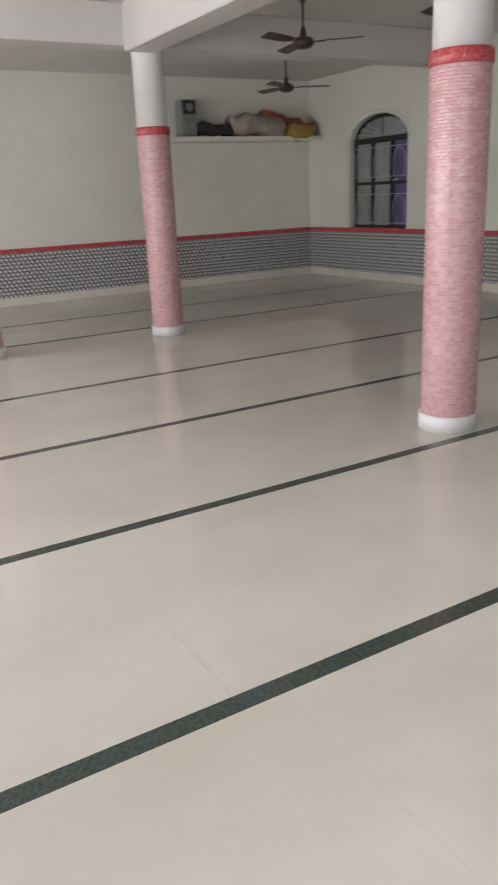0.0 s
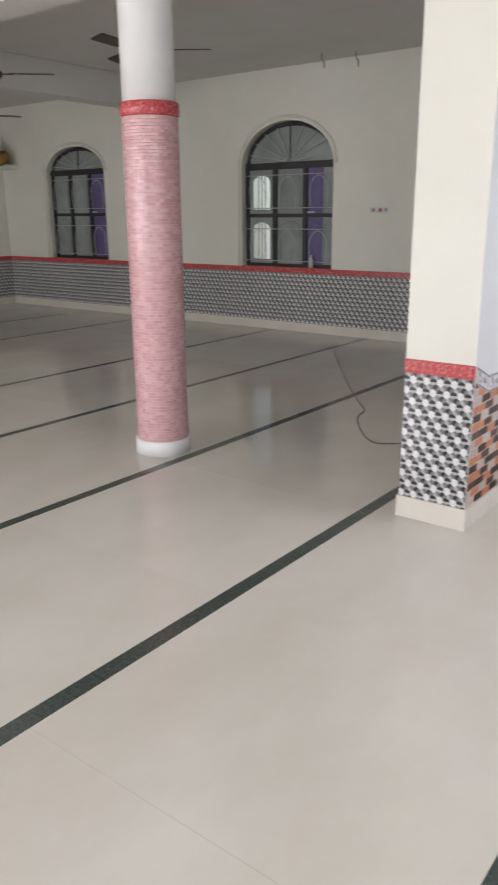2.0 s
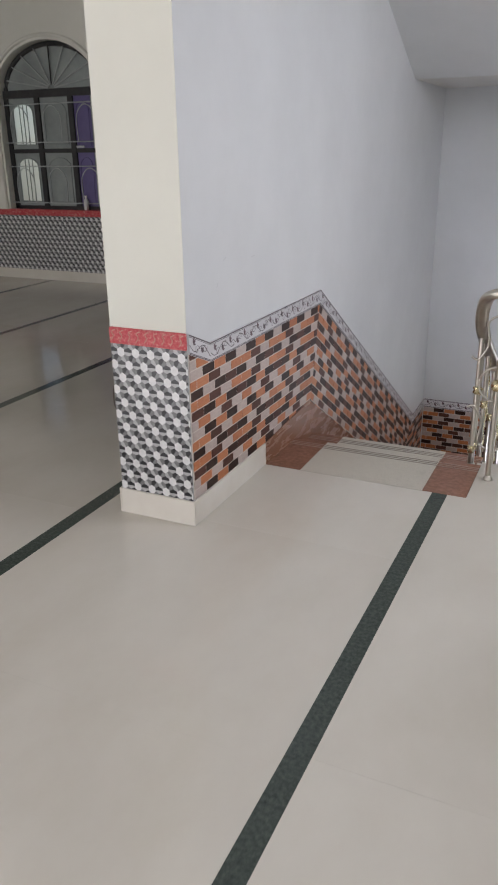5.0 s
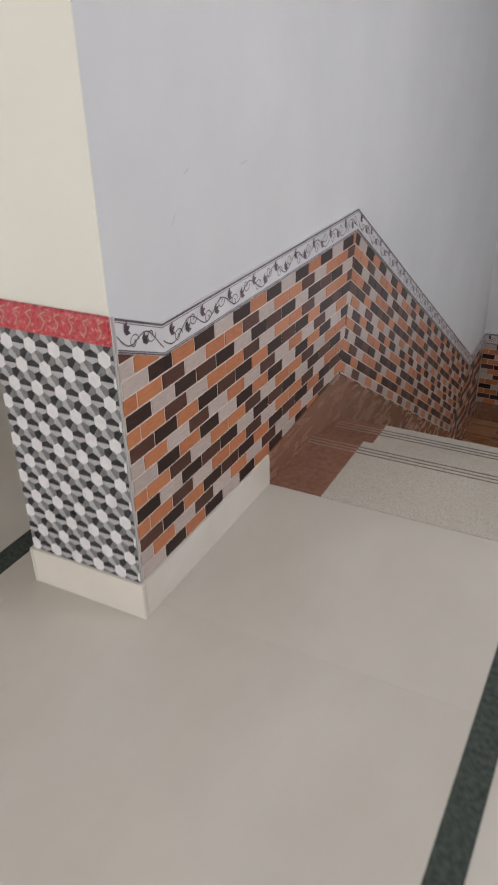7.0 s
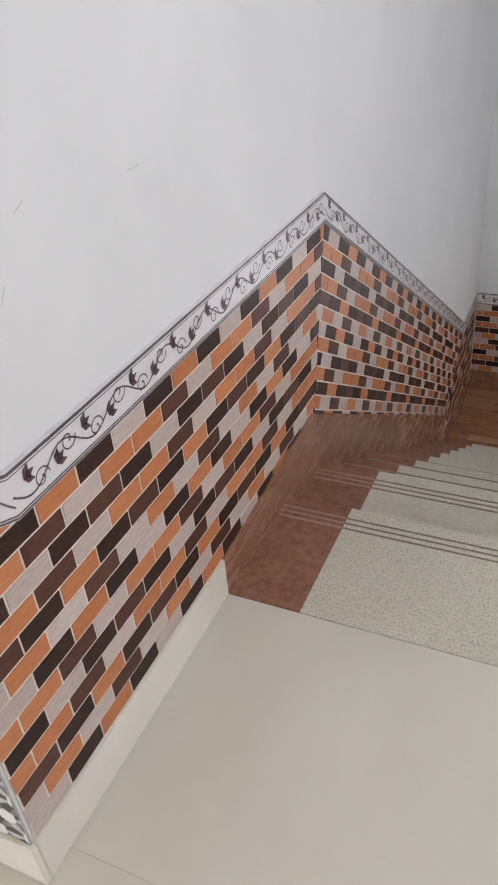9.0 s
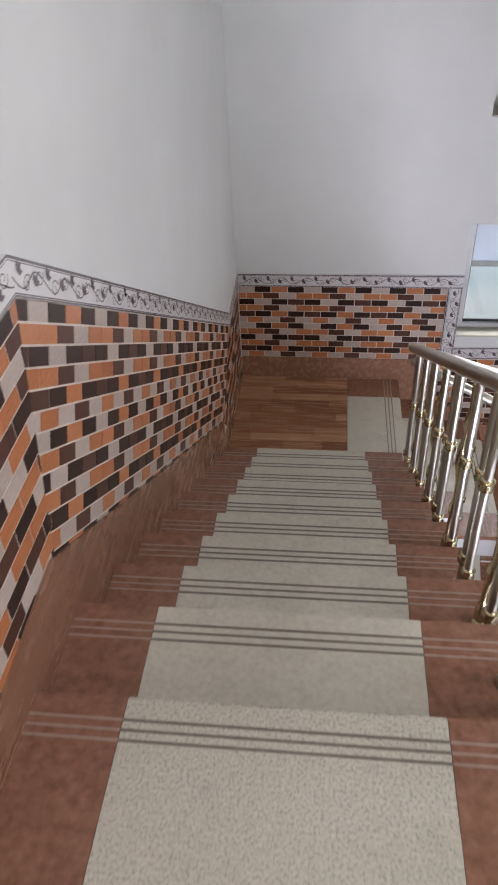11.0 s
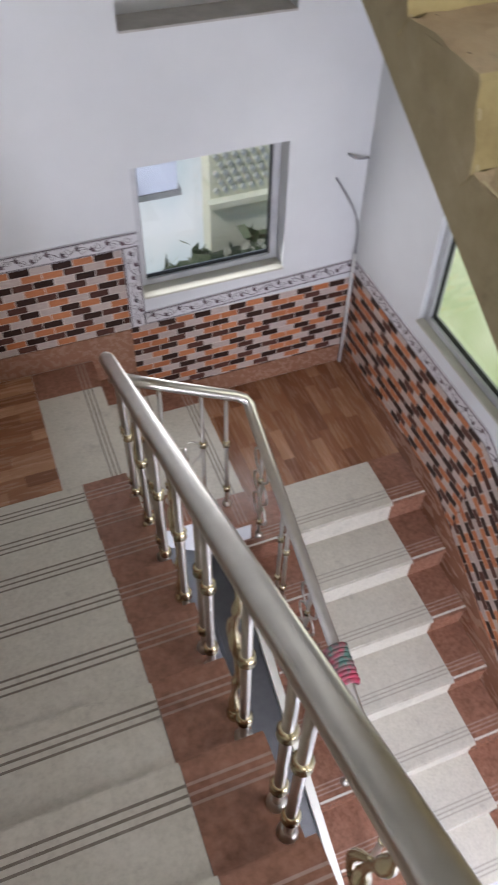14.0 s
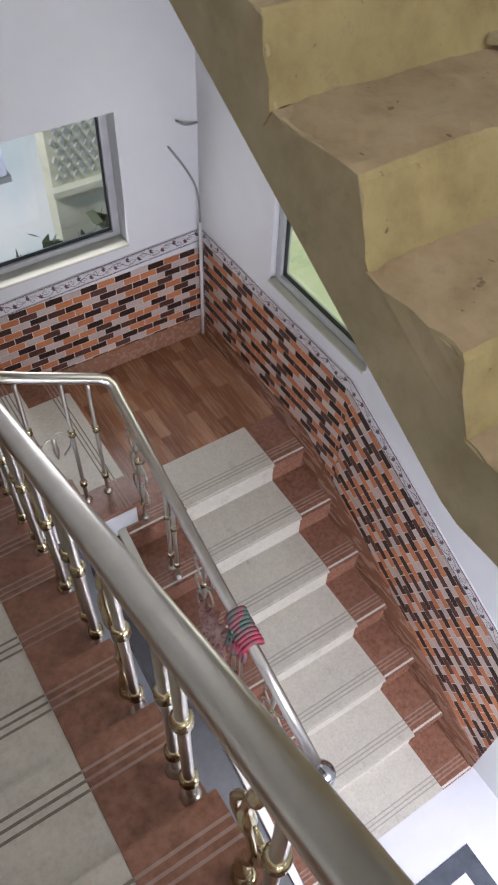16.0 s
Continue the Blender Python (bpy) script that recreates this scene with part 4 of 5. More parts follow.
def scroll(owner, x, y, zc, along, size=0.075, lean=0.0):
    """Cast ornament between two balusters: two facing leaf curls round a bud. along: unit vector in plan."""
    ax = Vector(along)
    bm = bmesh.new()
    for sg in (-1, 1):
        pts = []
        for k in range(26):
            a = k / 25 * 2.1 * math.pi
            rr = size * (0.30 + 0.55 * (1 - k / 25))
            pts.append(Vector((x, y, zc + lean * 0)) + ax * (sg * (size * 0.62 - rr * 0.62 * math.cos(a))) + Vector((0, 0, size * 1.0 + sg * 0.012 - k / 25 * size * 2.1 + rr * 0.5 * math.sin(a))))
        tube(bm, pts, [0.0075 - 0.004 * abs(k / 12.5 - 1) for k in range(26)], 6)
    lathe(bm, [(0.002, zc - size), (0.011, zc - size * 0.55), (0.016, zc - size * 0.1), (0.008, zc + size * 0.3), (0.012, zc + size * 0.55), (0.002, zc + size * 0.95)], (x, y, 0), 10)
    return part("scroll_ornament", bm, M_steel, owner, "cast leaf-scroll ornament", True)


def ball(bm, c, r, sides=16):
    n = 9
    return lathe(bm, [(max(0.0015, r * math.sin(math.pi * k / n)), -r * math.cos(math.pi * k / n)) for k in range(n + 1)], c, sides)


rail1 = thing("stair_railing", "polished steel stair railing with paired balusters and leaf scrolls", "railing")
RX = 1.0
rx = lambda y: 1.006 + (y - 1.5) * 0.021
rz = lambda y: 0.117 - 0.577 * (y - 2.27)
hand = smooth_path([(1.68, 1.03, 0.94), (1.25, 1.03, 0.94), (RX + 0.085, 1.035, 0.938), (RX + 0.02, 1.09, 0.88), (rx(1.25), 1.25, rz(1.25)), (rx(1.8), 1.8, rz(1.8)), (rx(2.6), 2.6, rz(2.6)), (rx(3.5), 3.5, rz(3.5)), (rx(3.86), 3.86, rz(3.86))], 6)
part("handrail", rail_bar(hand, 0.032, 0.024), M_steel, rail1, "flattened round steel handrail", True)
part("end_cap", ball(bmesh.new(), (rx(3.87), 3.87, rz(3.87)), 0.029), M_steel, rail1, "", True)
for k in range(1, 10):
    yf, z = N1[k]
    for y, cast in ((yf - 0.15, k % 2 == 0), (yf - 0.215, False)):
        (cast_baluster if cast else baluster)(rail1, rx(y) - 0.005, y, z, rz(y) - 0.022)
# guard at the head of the stairs
for x in (1.125, 1.40, 1.66):
    baluster(rail1, x, 1.03, 0.0, 0.918, 0.0135, ())
for x in (1.125, 1.40):
    bm = bmesh.new()
    tube(bm, [(x + 0.088 * math.cos(a * math.pi / 14), 1.03, 0.50 + 0.088 * math.sin(a * math.pi / 14)) for a in range(29)], 0.0065, 6, cap=False)
    for sg in (-1, 1):
        for up in (-1, 1):
            tube(bm, smooth_path([(x + sg * 0.02, 1.03, 0.50 + up * 0.34), (x + sg * 0.07, 1.03, 0.50 + up * 0.30), (x + sg * 0.06, 1.03, 0.50 + up * 0.2), (x + sg * 0.1, 1.03, 0.50 + up * 0.12), (x + sg * 0.135, 1.03, 0.50 + up * 0.13)], 5), 0.006, 6)
    ring = part("ring_ornament", bm, M_steel, rail1, "steel ring with curved brackets", True)
    part("ring_ball", ball(bmesh.new(), (x, 1.02, 0.50), 0.031), M_brass, ring, "small centre ball", True)

rail2 = thing("stair_railing", "polished steel railing of the lower flight ending in a ball", "railing")
rx2 = lambda y: 1.665 + (3.77 - y) * 0.0375
rz2 = lambda y: -1.195 - 0.585 * (3.77 - y)
part("handrail", tube(bmesh.new(), [(1.05, 3.79, -0.84), (1.3, 3.78, -0.975), (1.6, 3.77, -1.13), (1.645, 3.765, -1.16), (1.662, 3.745, -1.185), (rx2(3.7), 3.70, rz2(3.70)), (rx2(3.0), 3.0, rz2(3.0)), (rx2(2.5), 2.5, rz2(2.5)), (rx2(2.07), 2.07, rz2(2.07))], 0.028, 16, 0.9), M_steel, rail2, "flattened round steel handrail", True)
part("end_ball", ball(bmesh.new(), (rx2(2.03), 2.03, rz2(2.03) - 0.01), 0.066, 24), M_chrome, rail2, "polished end ball", True)
for x, z in ((1.15, L1 - 0.17), (1.24, L1 - 0.17), (1.43, L1 - 0.34), (1.55, L1 - 0.34)):
    zt2 = -0.84 - (x - 1.05) * 0.53
    baluster(rail2, x, 3.755, z, zt2 - 0.02, 0.0105)
scroll(rail2, 1.34, 3.755, -1.45, (1, 0, 0), 0.085)
for k in range(0, 6):
    yf, z = N2[k]
    if k in (1, 3):
        for dy in (0.03, 0.095):
            y = yf + dy
            baluster(rail2, rx2(y) + 0.01, y, z, rz2(y) - 0.026, 0.0105)
    elif k in (0, 2, 4):
        y = yf + 0.06
        for up_by in (0.2, 0.42, 0.64):
            scroll(rail2, rx2(y) + 0.01, y, z + (rz2(y) - z) * up_by + 0.08, (0, 1, 0), 0.085)
        baluster(rail2, rx2(y) + 0.01, y, z, rz2(y) - 0.026, 0.008)
baluster(rail2, rx2(2.06), 2.06, LZ, rz2(2.06) - 0.02, 0.018)


# cloth tied round the lower handrail, and a faded cloth hung on its balusters
def cloth_wrap():
    t = thing("cloth", "red and green striped cloth tied round the steel handrail", "cloth")
    r = random.Random(8)
    yc, n = 2.66, 108
    path = []
    for k in range(n):
        y = yc - 0.078 + 0.156 * k / n
        a = k * math.pi / 6
        q = 0.045 + 0.006 * r.random()
        path.append(Vector((rx2(y) + q * math.cos(a), y, rz2(y) + q * math.sin(a))))
    part("wrap", tube(bmesh.new(), path, 0.0135, 7), M_cloth[4], t, "cloth wound round the rail", True)
    for k in range(6):
        a = Vector((rx2(yc) - 0.045 + 0.006 * k, yc + 0.04 - 0.02 * k, rz2(yc) - 0.03))
        part("loose_end", tube(bmesh.new(), smooth_path([a, a + Vector((-0.02, -0.01, -0.07)), a + Vector((-0.012, 0.012, -0.15 - 0.03 * (k % 3)))], 4), [0.014] * 8 + [0.005], 7), M_cloth[4], t, "hanging fold", True)


cloth_wrap()


def hung_cloth():
    bm = bmesh.new()
    r = random.Random(2)
    nx, nz = 16, 12
    grid = [[bm.verts.new((rx2(2.8) - 0.02 - 0.05 * abs(math.sin(i * 0.9 + j * 0.25)) - 0.03 * r.random(), 2.70 + 0.014 * i, rz2(2.84) - 0.14 - 0.03 * j - 0.02 * math.sin(i * 0.7))) for i in range(nx)] for j in range(nz)]
    for j in range(nz - 1):
        for i in range(nx - 1):
            bm.faces.new((grid[j][i], grid[j][i + 1], grid[j + 1][i + 1], grid[j + 1][i]))
    bmesh.ops.solidify(bm, geom=bm.faces[:], thickness=0.008)
    return solid("cloth", bm, M_scrap, "faded pink patterned cloth hung on the balusters", "cloth", smooth=True)


hung_cloth()


# ---- raw concrete flight going up ----
def rough(bm, amount, seed):
    for v in bm.verts:
        n = noise.noise_vector(v.co * 6 + Vector((seed, 0, 0))) * amount + noise.noise_vector(v.co * 21) * amount * 0.5 + noise.noise_vector(v.co * 55) * amount * 0.3
        v.co += n


up = thing("concrete_stair", "unfinished raw concrete flight of stairs leading upwards", "staircase", kind="structure")
CX, CT, CR = 1.742, 0.352, 0.18
nose = lambda k: (2.376 + CT * (k - 4), 0.575 + CR * (k - 4))
for k in range(1, 8):
    yn, z = nose(k)
    prof = [(yn - 0.062 + 0.058 * q / 6, z - CR + (CR - 0.014) * q / 6) for q in range(7)] + [(yn + 0.010, z - 0.001)]
    prof += [(yn + 0.010 + (CT - 0.068) * q / 9, z + 0.004 * q / 9) for q in range(1, 10)]
    prof += [(yn + CT - 0.058, z - 0.05), (yn - 0.03, z - CR - 0.05)]
    bm = bmesh.new()
    n = 40
    rings = [[bm.verts.new((CX - 0.018 + (WX - CX + 0.018) * i / n, y, zz)) for y, zz in prof] for i in range(n + 1)]
    # tread faces take the browner concrete, risers the yellower one
    for p, q in zip(rings, rings[1:]):
        for i in range(len(prof)):
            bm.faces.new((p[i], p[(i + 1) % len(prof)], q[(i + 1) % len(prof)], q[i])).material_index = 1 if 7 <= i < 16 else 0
    bm.faces.new(rings[0][::-1]).material_index = 2
    bm.faces.new(rings[-1])
    bmesh.ops.recalc_face_normals(bm, faces=bm.faces)
    rough(bm, 0.009, k)
    for v in bm.verts:      # crumbled corner at the open end
        if v.co.x < CX + 0.03:
            v.co.x += 0.014 * noise.noise(v.co * 24)
            v.co.z -= 0.02 * max(0.0, noise.noise(v.co * 17 + Vector((3, k, 0))))
        edge = max(0.0, 1 - abs(v.co.y - yn) / 0.03) * max(0.0, 1 - abs(v.co.z - z) / 0.05)
        v.co.z -= edge * 0.012 * max(0.0, noise.noise(v.co * 28 + Vector((9, k, 0))))
        v.co.y += edge * 0.02 * max(0.0, noise.noise(v.co * 19 + Vector((2, k, 5))))
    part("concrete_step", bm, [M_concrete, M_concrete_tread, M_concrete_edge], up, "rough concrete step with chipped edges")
bm = bmesh.new()
sof = lambda y: 0.409 + 0.55 * (y - 2.695)
zig = [q for k in range(2, 8) for q in ((nose(k)[0] - 0.06, nose(k)[1] - CR - 0.004), (nose(k)[0] + 0.004, nose(k)[1] - 0.012))]
zig = [(1.25, 0.0), (1.32, 0.028)] + zig + [(nose(7)[0] + 0.36, nose(7)[1] - 0.01)]
fine = []
for (ya, za), (yb, zb) in zip(zig, zig[1:]):
    fine += [(ya + (yb - ya) * q / 5, za + (zb - za) * q / 5) for q in range(5)]
fine.append(zig[-1])
sides = []
for x in (CX - 0.015, CX - 0.006):
    top = [bm.verts.new((x, y + noise.noise((y * 31, z * 27, x)) * 0.006, z + noise.noise((y * 23, z * 19, 4 + x)) * 0.007)) for y, z in fine]
    low = [bm.verts.new((x, y, min(z - 0.002, max(-0.01, sof(y))))) for y, z in fine]
    sides.append((top, low))
(t0, l0), (t1, l1) = sides
for q in range(len(fine) - 1):
    for f in ((t0[q], t0[q + 1], l0[q + 1], l0[q]), (t1[q], l1[q], l1[q + 1], t1[q + 1]), (t0[q], t1[q], t1[q + 1], t0[q + 1]), (l0[q], l0[q + 1], l1[q + 1], l1[q])):
        bm.faces.new(f)
bm.faces.new((t0[0], l0[0], l1[0], t1[0]))
bm.faces.new((t0[-1], t1[-1], l1[-1], l0[-1]))
part("stringer_face", bm, M_concrete_edge, up, "smooth cement side of the stair slab")
bm = bmesh.new()
yt = nose(7)[0] + 0.36
prism(bm, [(CX - 0.0055, y, z) for y, z in ((1.62, 0.0), (yt, (yt - 1.62) * CR / CT), (yt, sof(yt)), (1.85, 0.0))], (WX - CX + 0.0055, 0, 0))
part("waist_slab", bm, M_concrete_edge, up, "smooth cement side of the stair slab")
zl = nose(7)[1] + 0.01
part("landing_slab", boxed(((CX, 3.70, zl - 0.14), (WX, FY, zl))), M_concrete, up)
bm = bmesh.new()
prism(bm, [(CX, 3.66, zl - 0.14), (CX, 3.66, zl), (SX + 0.05, 3.66, 2.2), (SX + 0.05, 3.66, 2.05)], (0, FY - 3.66, 0))
part("short_slab", bm, M_ceiling, up)
part("upper_landing", boxed(((0.0, 3.62, 2.05), (SX + 0.05, FY, 2.2))), M_ceiling, up, "white painted landing soffit")
bm = bmesh.new()
prism(bm, [(0.0, 3.62, 2.05), (0.0, 3.62, 2.25), (0.0, 0.75, 3.62), (0.0, 0.75, 3.42)], (SX + 0.02, 0, 0))
part("upper_flight_slab", bm, M_wall, up, "white painted soffit of the next flight")


def plastering_float():
    t = thing("plastering_float", "worn plastering float with a pale wooden handle on the concrete step", "tool", at=(2.45, 2.60, nose(4)[1] + 0.012))
    part("blade", boxed(((-0.06, -0.13, 0.0), (0.06, 0.13, 0.016)), bevel=0.003), M_concrete_edge, t, "grey cement-stained board")
    part("handle", tube(bmesh.new(), smooth_path([(0, -0.08, 0.02), (0, -0.06, 0.055), (0, 0.06, 0.055), (0, 0.08, 0.02)], 5), 0.016, 10), M_sill, t, "pale wooden handle", True)
    t.rotation_euler = (0, 0, radians(40))


plastering_float()


# ---- stairwell windows ----
def stair_window(name, lo, hi, z0, z1, axis, pos, depth, label, gl):
    """Aluminium sliding window set back in its reveal; lo..hi along the wall."""
    w = thing(name, label, "window", kind="structure")

    def P(a, d, z):
        return (a, pos + d, z) if axis == "y" else (pos + d, a, z)

    fr = 0.045
    for a0, a1, b0, b1 in ((lo, lo + fr, z0, z1), (hi - fr, hi, z0, z1), (lo + fr, hi - fr, z0, z0 + fr), (lo + fr, hi - fr, z1 - fr, z1)):
        part("window_frame", boxed((P(a0, depth - 0.03, b0), P(a1, depth + 0.03, b1)), bevel=0.003), M_alu, w, "aluminium frame member")
    gk = 0.006
    for a0, a1, b0, b1 in ((lo + fr, lo + fr + gk, z0 + fr, z1 - fr), (hi - fr - gk, hi - fr, z0 + fr, z1 - fr), (lo + fr, hi - fr, z0 + fr, z0 + fr + gk)):
        part("gasket", boxed((P(a0, depth - 0.012, b0), P(a1, depth + 0.012, b1))), M_rubber, w, "black rubber gasket")
    g = part("pane", boxed((P(lo + fr, depth - 0.003, z0 + fr), P(hi - fr, depth + 0.003, z1 - fr))), gl, w, "clear glass pane")
    g.visible_shadow = False
    part("window_sill", boxed((P(lo - 0.0, -0.018 if depth < 0.25 else 0.2, z0 - 0.001), P(hi, depth - 0.031, z0 + 0.014)), bevel=0.003), M_sill, w, "cream marble sill")
    return w


stair_window("window_1", 1.427, 2.248, -1.249, -0.485, "y", FY, 0.12, "aluminium stair window over the tiled wall", M_glass)
# Window above the recess panel is unseen, added to go with its lamp.
stair_window("window_2", 1.442, 2.248, 0.62, 1.499, "y", FY, 0.28, "unseen aluminium window added over a white panel in a deep recess", M_glass)
structure("panel", boxed(((1.442, FY + 0.17, 0.121), (2.248, FY + 0.30, 0.619))), M_wall, "white painted panel under the upper window", "wall")
# Weaker light on the upward-facing sill is put into its grey colour.
structure("sill_slab", boxed(((1.442, FY - 0.006, 0.118), (2.248, FY + 0.169, 0.128)), bevel=0.002), M_sill_shaded, "rough sill in the wall recess, its shade put into the grey", "sill")
stair_window("window_3", 3.202, 4.008, -1.189, -0.252, "x", WX, 0.06, "aluminium stair window with pale green light", M_glass)
# High window is unseen, an added opening for the stair lamp.
stair_window("unseen_window_4", 0.302, 1.698, 2.101, 3.099, "x", WX, 0.1, "unseen high stair window added for its lamp", M_glass)

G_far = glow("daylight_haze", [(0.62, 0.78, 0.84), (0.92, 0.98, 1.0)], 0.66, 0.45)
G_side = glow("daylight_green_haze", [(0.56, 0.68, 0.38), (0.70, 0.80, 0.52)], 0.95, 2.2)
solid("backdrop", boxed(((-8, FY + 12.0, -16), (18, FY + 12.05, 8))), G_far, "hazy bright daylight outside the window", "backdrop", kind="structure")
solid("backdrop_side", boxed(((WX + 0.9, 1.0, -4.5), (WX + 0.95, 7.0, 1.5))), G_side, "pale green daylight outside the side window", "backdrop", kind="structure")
M_outwall = material("weathered_olive_plaster", [(0.72, 0.74, 0.56), (0.84, 0.85, 0.68), (0.88, 0.89, 0.76)], 2.5, 0.9, 0.05, 0.4, 30, stain=0.25, stretch=(0.5, 1, 5))
M_box = material("pale_blue_cabinet_paint", [(0.58, 0.60, 0.72), (0.66, 0.68, 0.80)], 4, 0.4)
nb = thing("neighbour_house", "weathered olive plaster house wall outside the stair window", "building", kind="structure")
part("wall", boxed(((3.3, FY + 4.5, -9), (9.0, FY + 4.8, -2.2))), M_outwall, nb)
bm = bmesh.new()
for i in range(42):
    for j in range(9):
        c = Vector((3.38 + i * 0.115 + 0.0575 * (j % 2), FY + 4.5, -3.56 + j * 0.11))
        prism(bm, [c + Vector(q) for q in ((-0.036, 0, 0), (0, 0, -0.05), (0.036, 0, 0), (0, 0, 0.05))], (0, -0.03, 0))
part("jali", bm, M_grille, nb, "pierced pale screen band")
part("ledge", boxed(((3.25, FY + 4.38, -3.74), (9.0, FY + 4.5, -3.66))), M_outwall, nb, "thin plaster ledge")
shrub = bmesh.new()
leaf_rng = random.Random(5)
for k in range(900):
    c = Vector((leaf_rng.uniform(1.6, 4.6), FY + 3.6 + leaf_rng.uniform(0, 0.7), 0))
    c.z = -5.2 + leaf_rng.random() * (0.95 + 0.35 * math.sin(c.x * 2.3) + 0.2 * math.sin(c.x * 5.1))
    d, e = Vector([leaf_rng.uniform(-1, 1) for _ in range(3)]) * 0.15, Vector([leaf_rng.uniform(-1, 1) for _ in range(3)]) * 0.09
    shrub.faces.new([shrub.verts.new(c + q) for q in (-d, e, d, -e)])
M_leaves = material("dusty_green_leaves", [(0.045, 0.075, 0.03), (0.085, 0.12, 0.055), (0.12, 0.15, 0.08)], 6, 0.6, random_mix=0.6, island=True)
solid("shrub", shrub, M_leaves, "dusty green shrubs below the house wall", "shrub", kind="stuff")
mb = thing("meter_box", "pale blue wall box outside the stair window", "meter box")
part("case", boxed(((1.52, FY + 0.62, -1.02), (1.83, FY + 0.80, -0.70)), bevel=0.008), M_box, mb)
part("cover", boxed(((1.535, FY + 0.612, -0.985), (1.815, FY + 0.619, -0.715)), bevel=0.003), M_box, mb, "pale lid")
part("bracket", boxed(((1.50, FY + 0.62, -1.06), (1.85, FY + 0.80, -1.021))), M_plastic, mb, "grey base rail")

# service pipe in the corner and loose cables
pipe = bmesh.new()
tube(pipe, [(2.70, FY - 0.028, L2), (2.70, FY - 0.028, -1.25)], 0.011, 10)
solid("conduit_pipe", pipe, M_pvc, "thin white plastic conduit standing in the corner", "pipe", smooth=True)
for pts in ([(2.705, FY - 0.02, -1.26), (2.69, FY - 0.03, -1.05), (2.63, FY - 0.035, -0.9), (2.53, FY - 0.01, -0.735)],
            [(2.712, FY - 0.004, -0.655), (2.67, FY - 0.02, -0.645), (2.62, FY - 0.03, -0.63), (2.575, FY - 0.025, -0.60)]):
    solid("cable", tube(bmesh.new(), smooth_path(pts, 5), 0.006, 8), M_wire, "short grey electric cable end coming out of the wall", "cable", smooth=True)


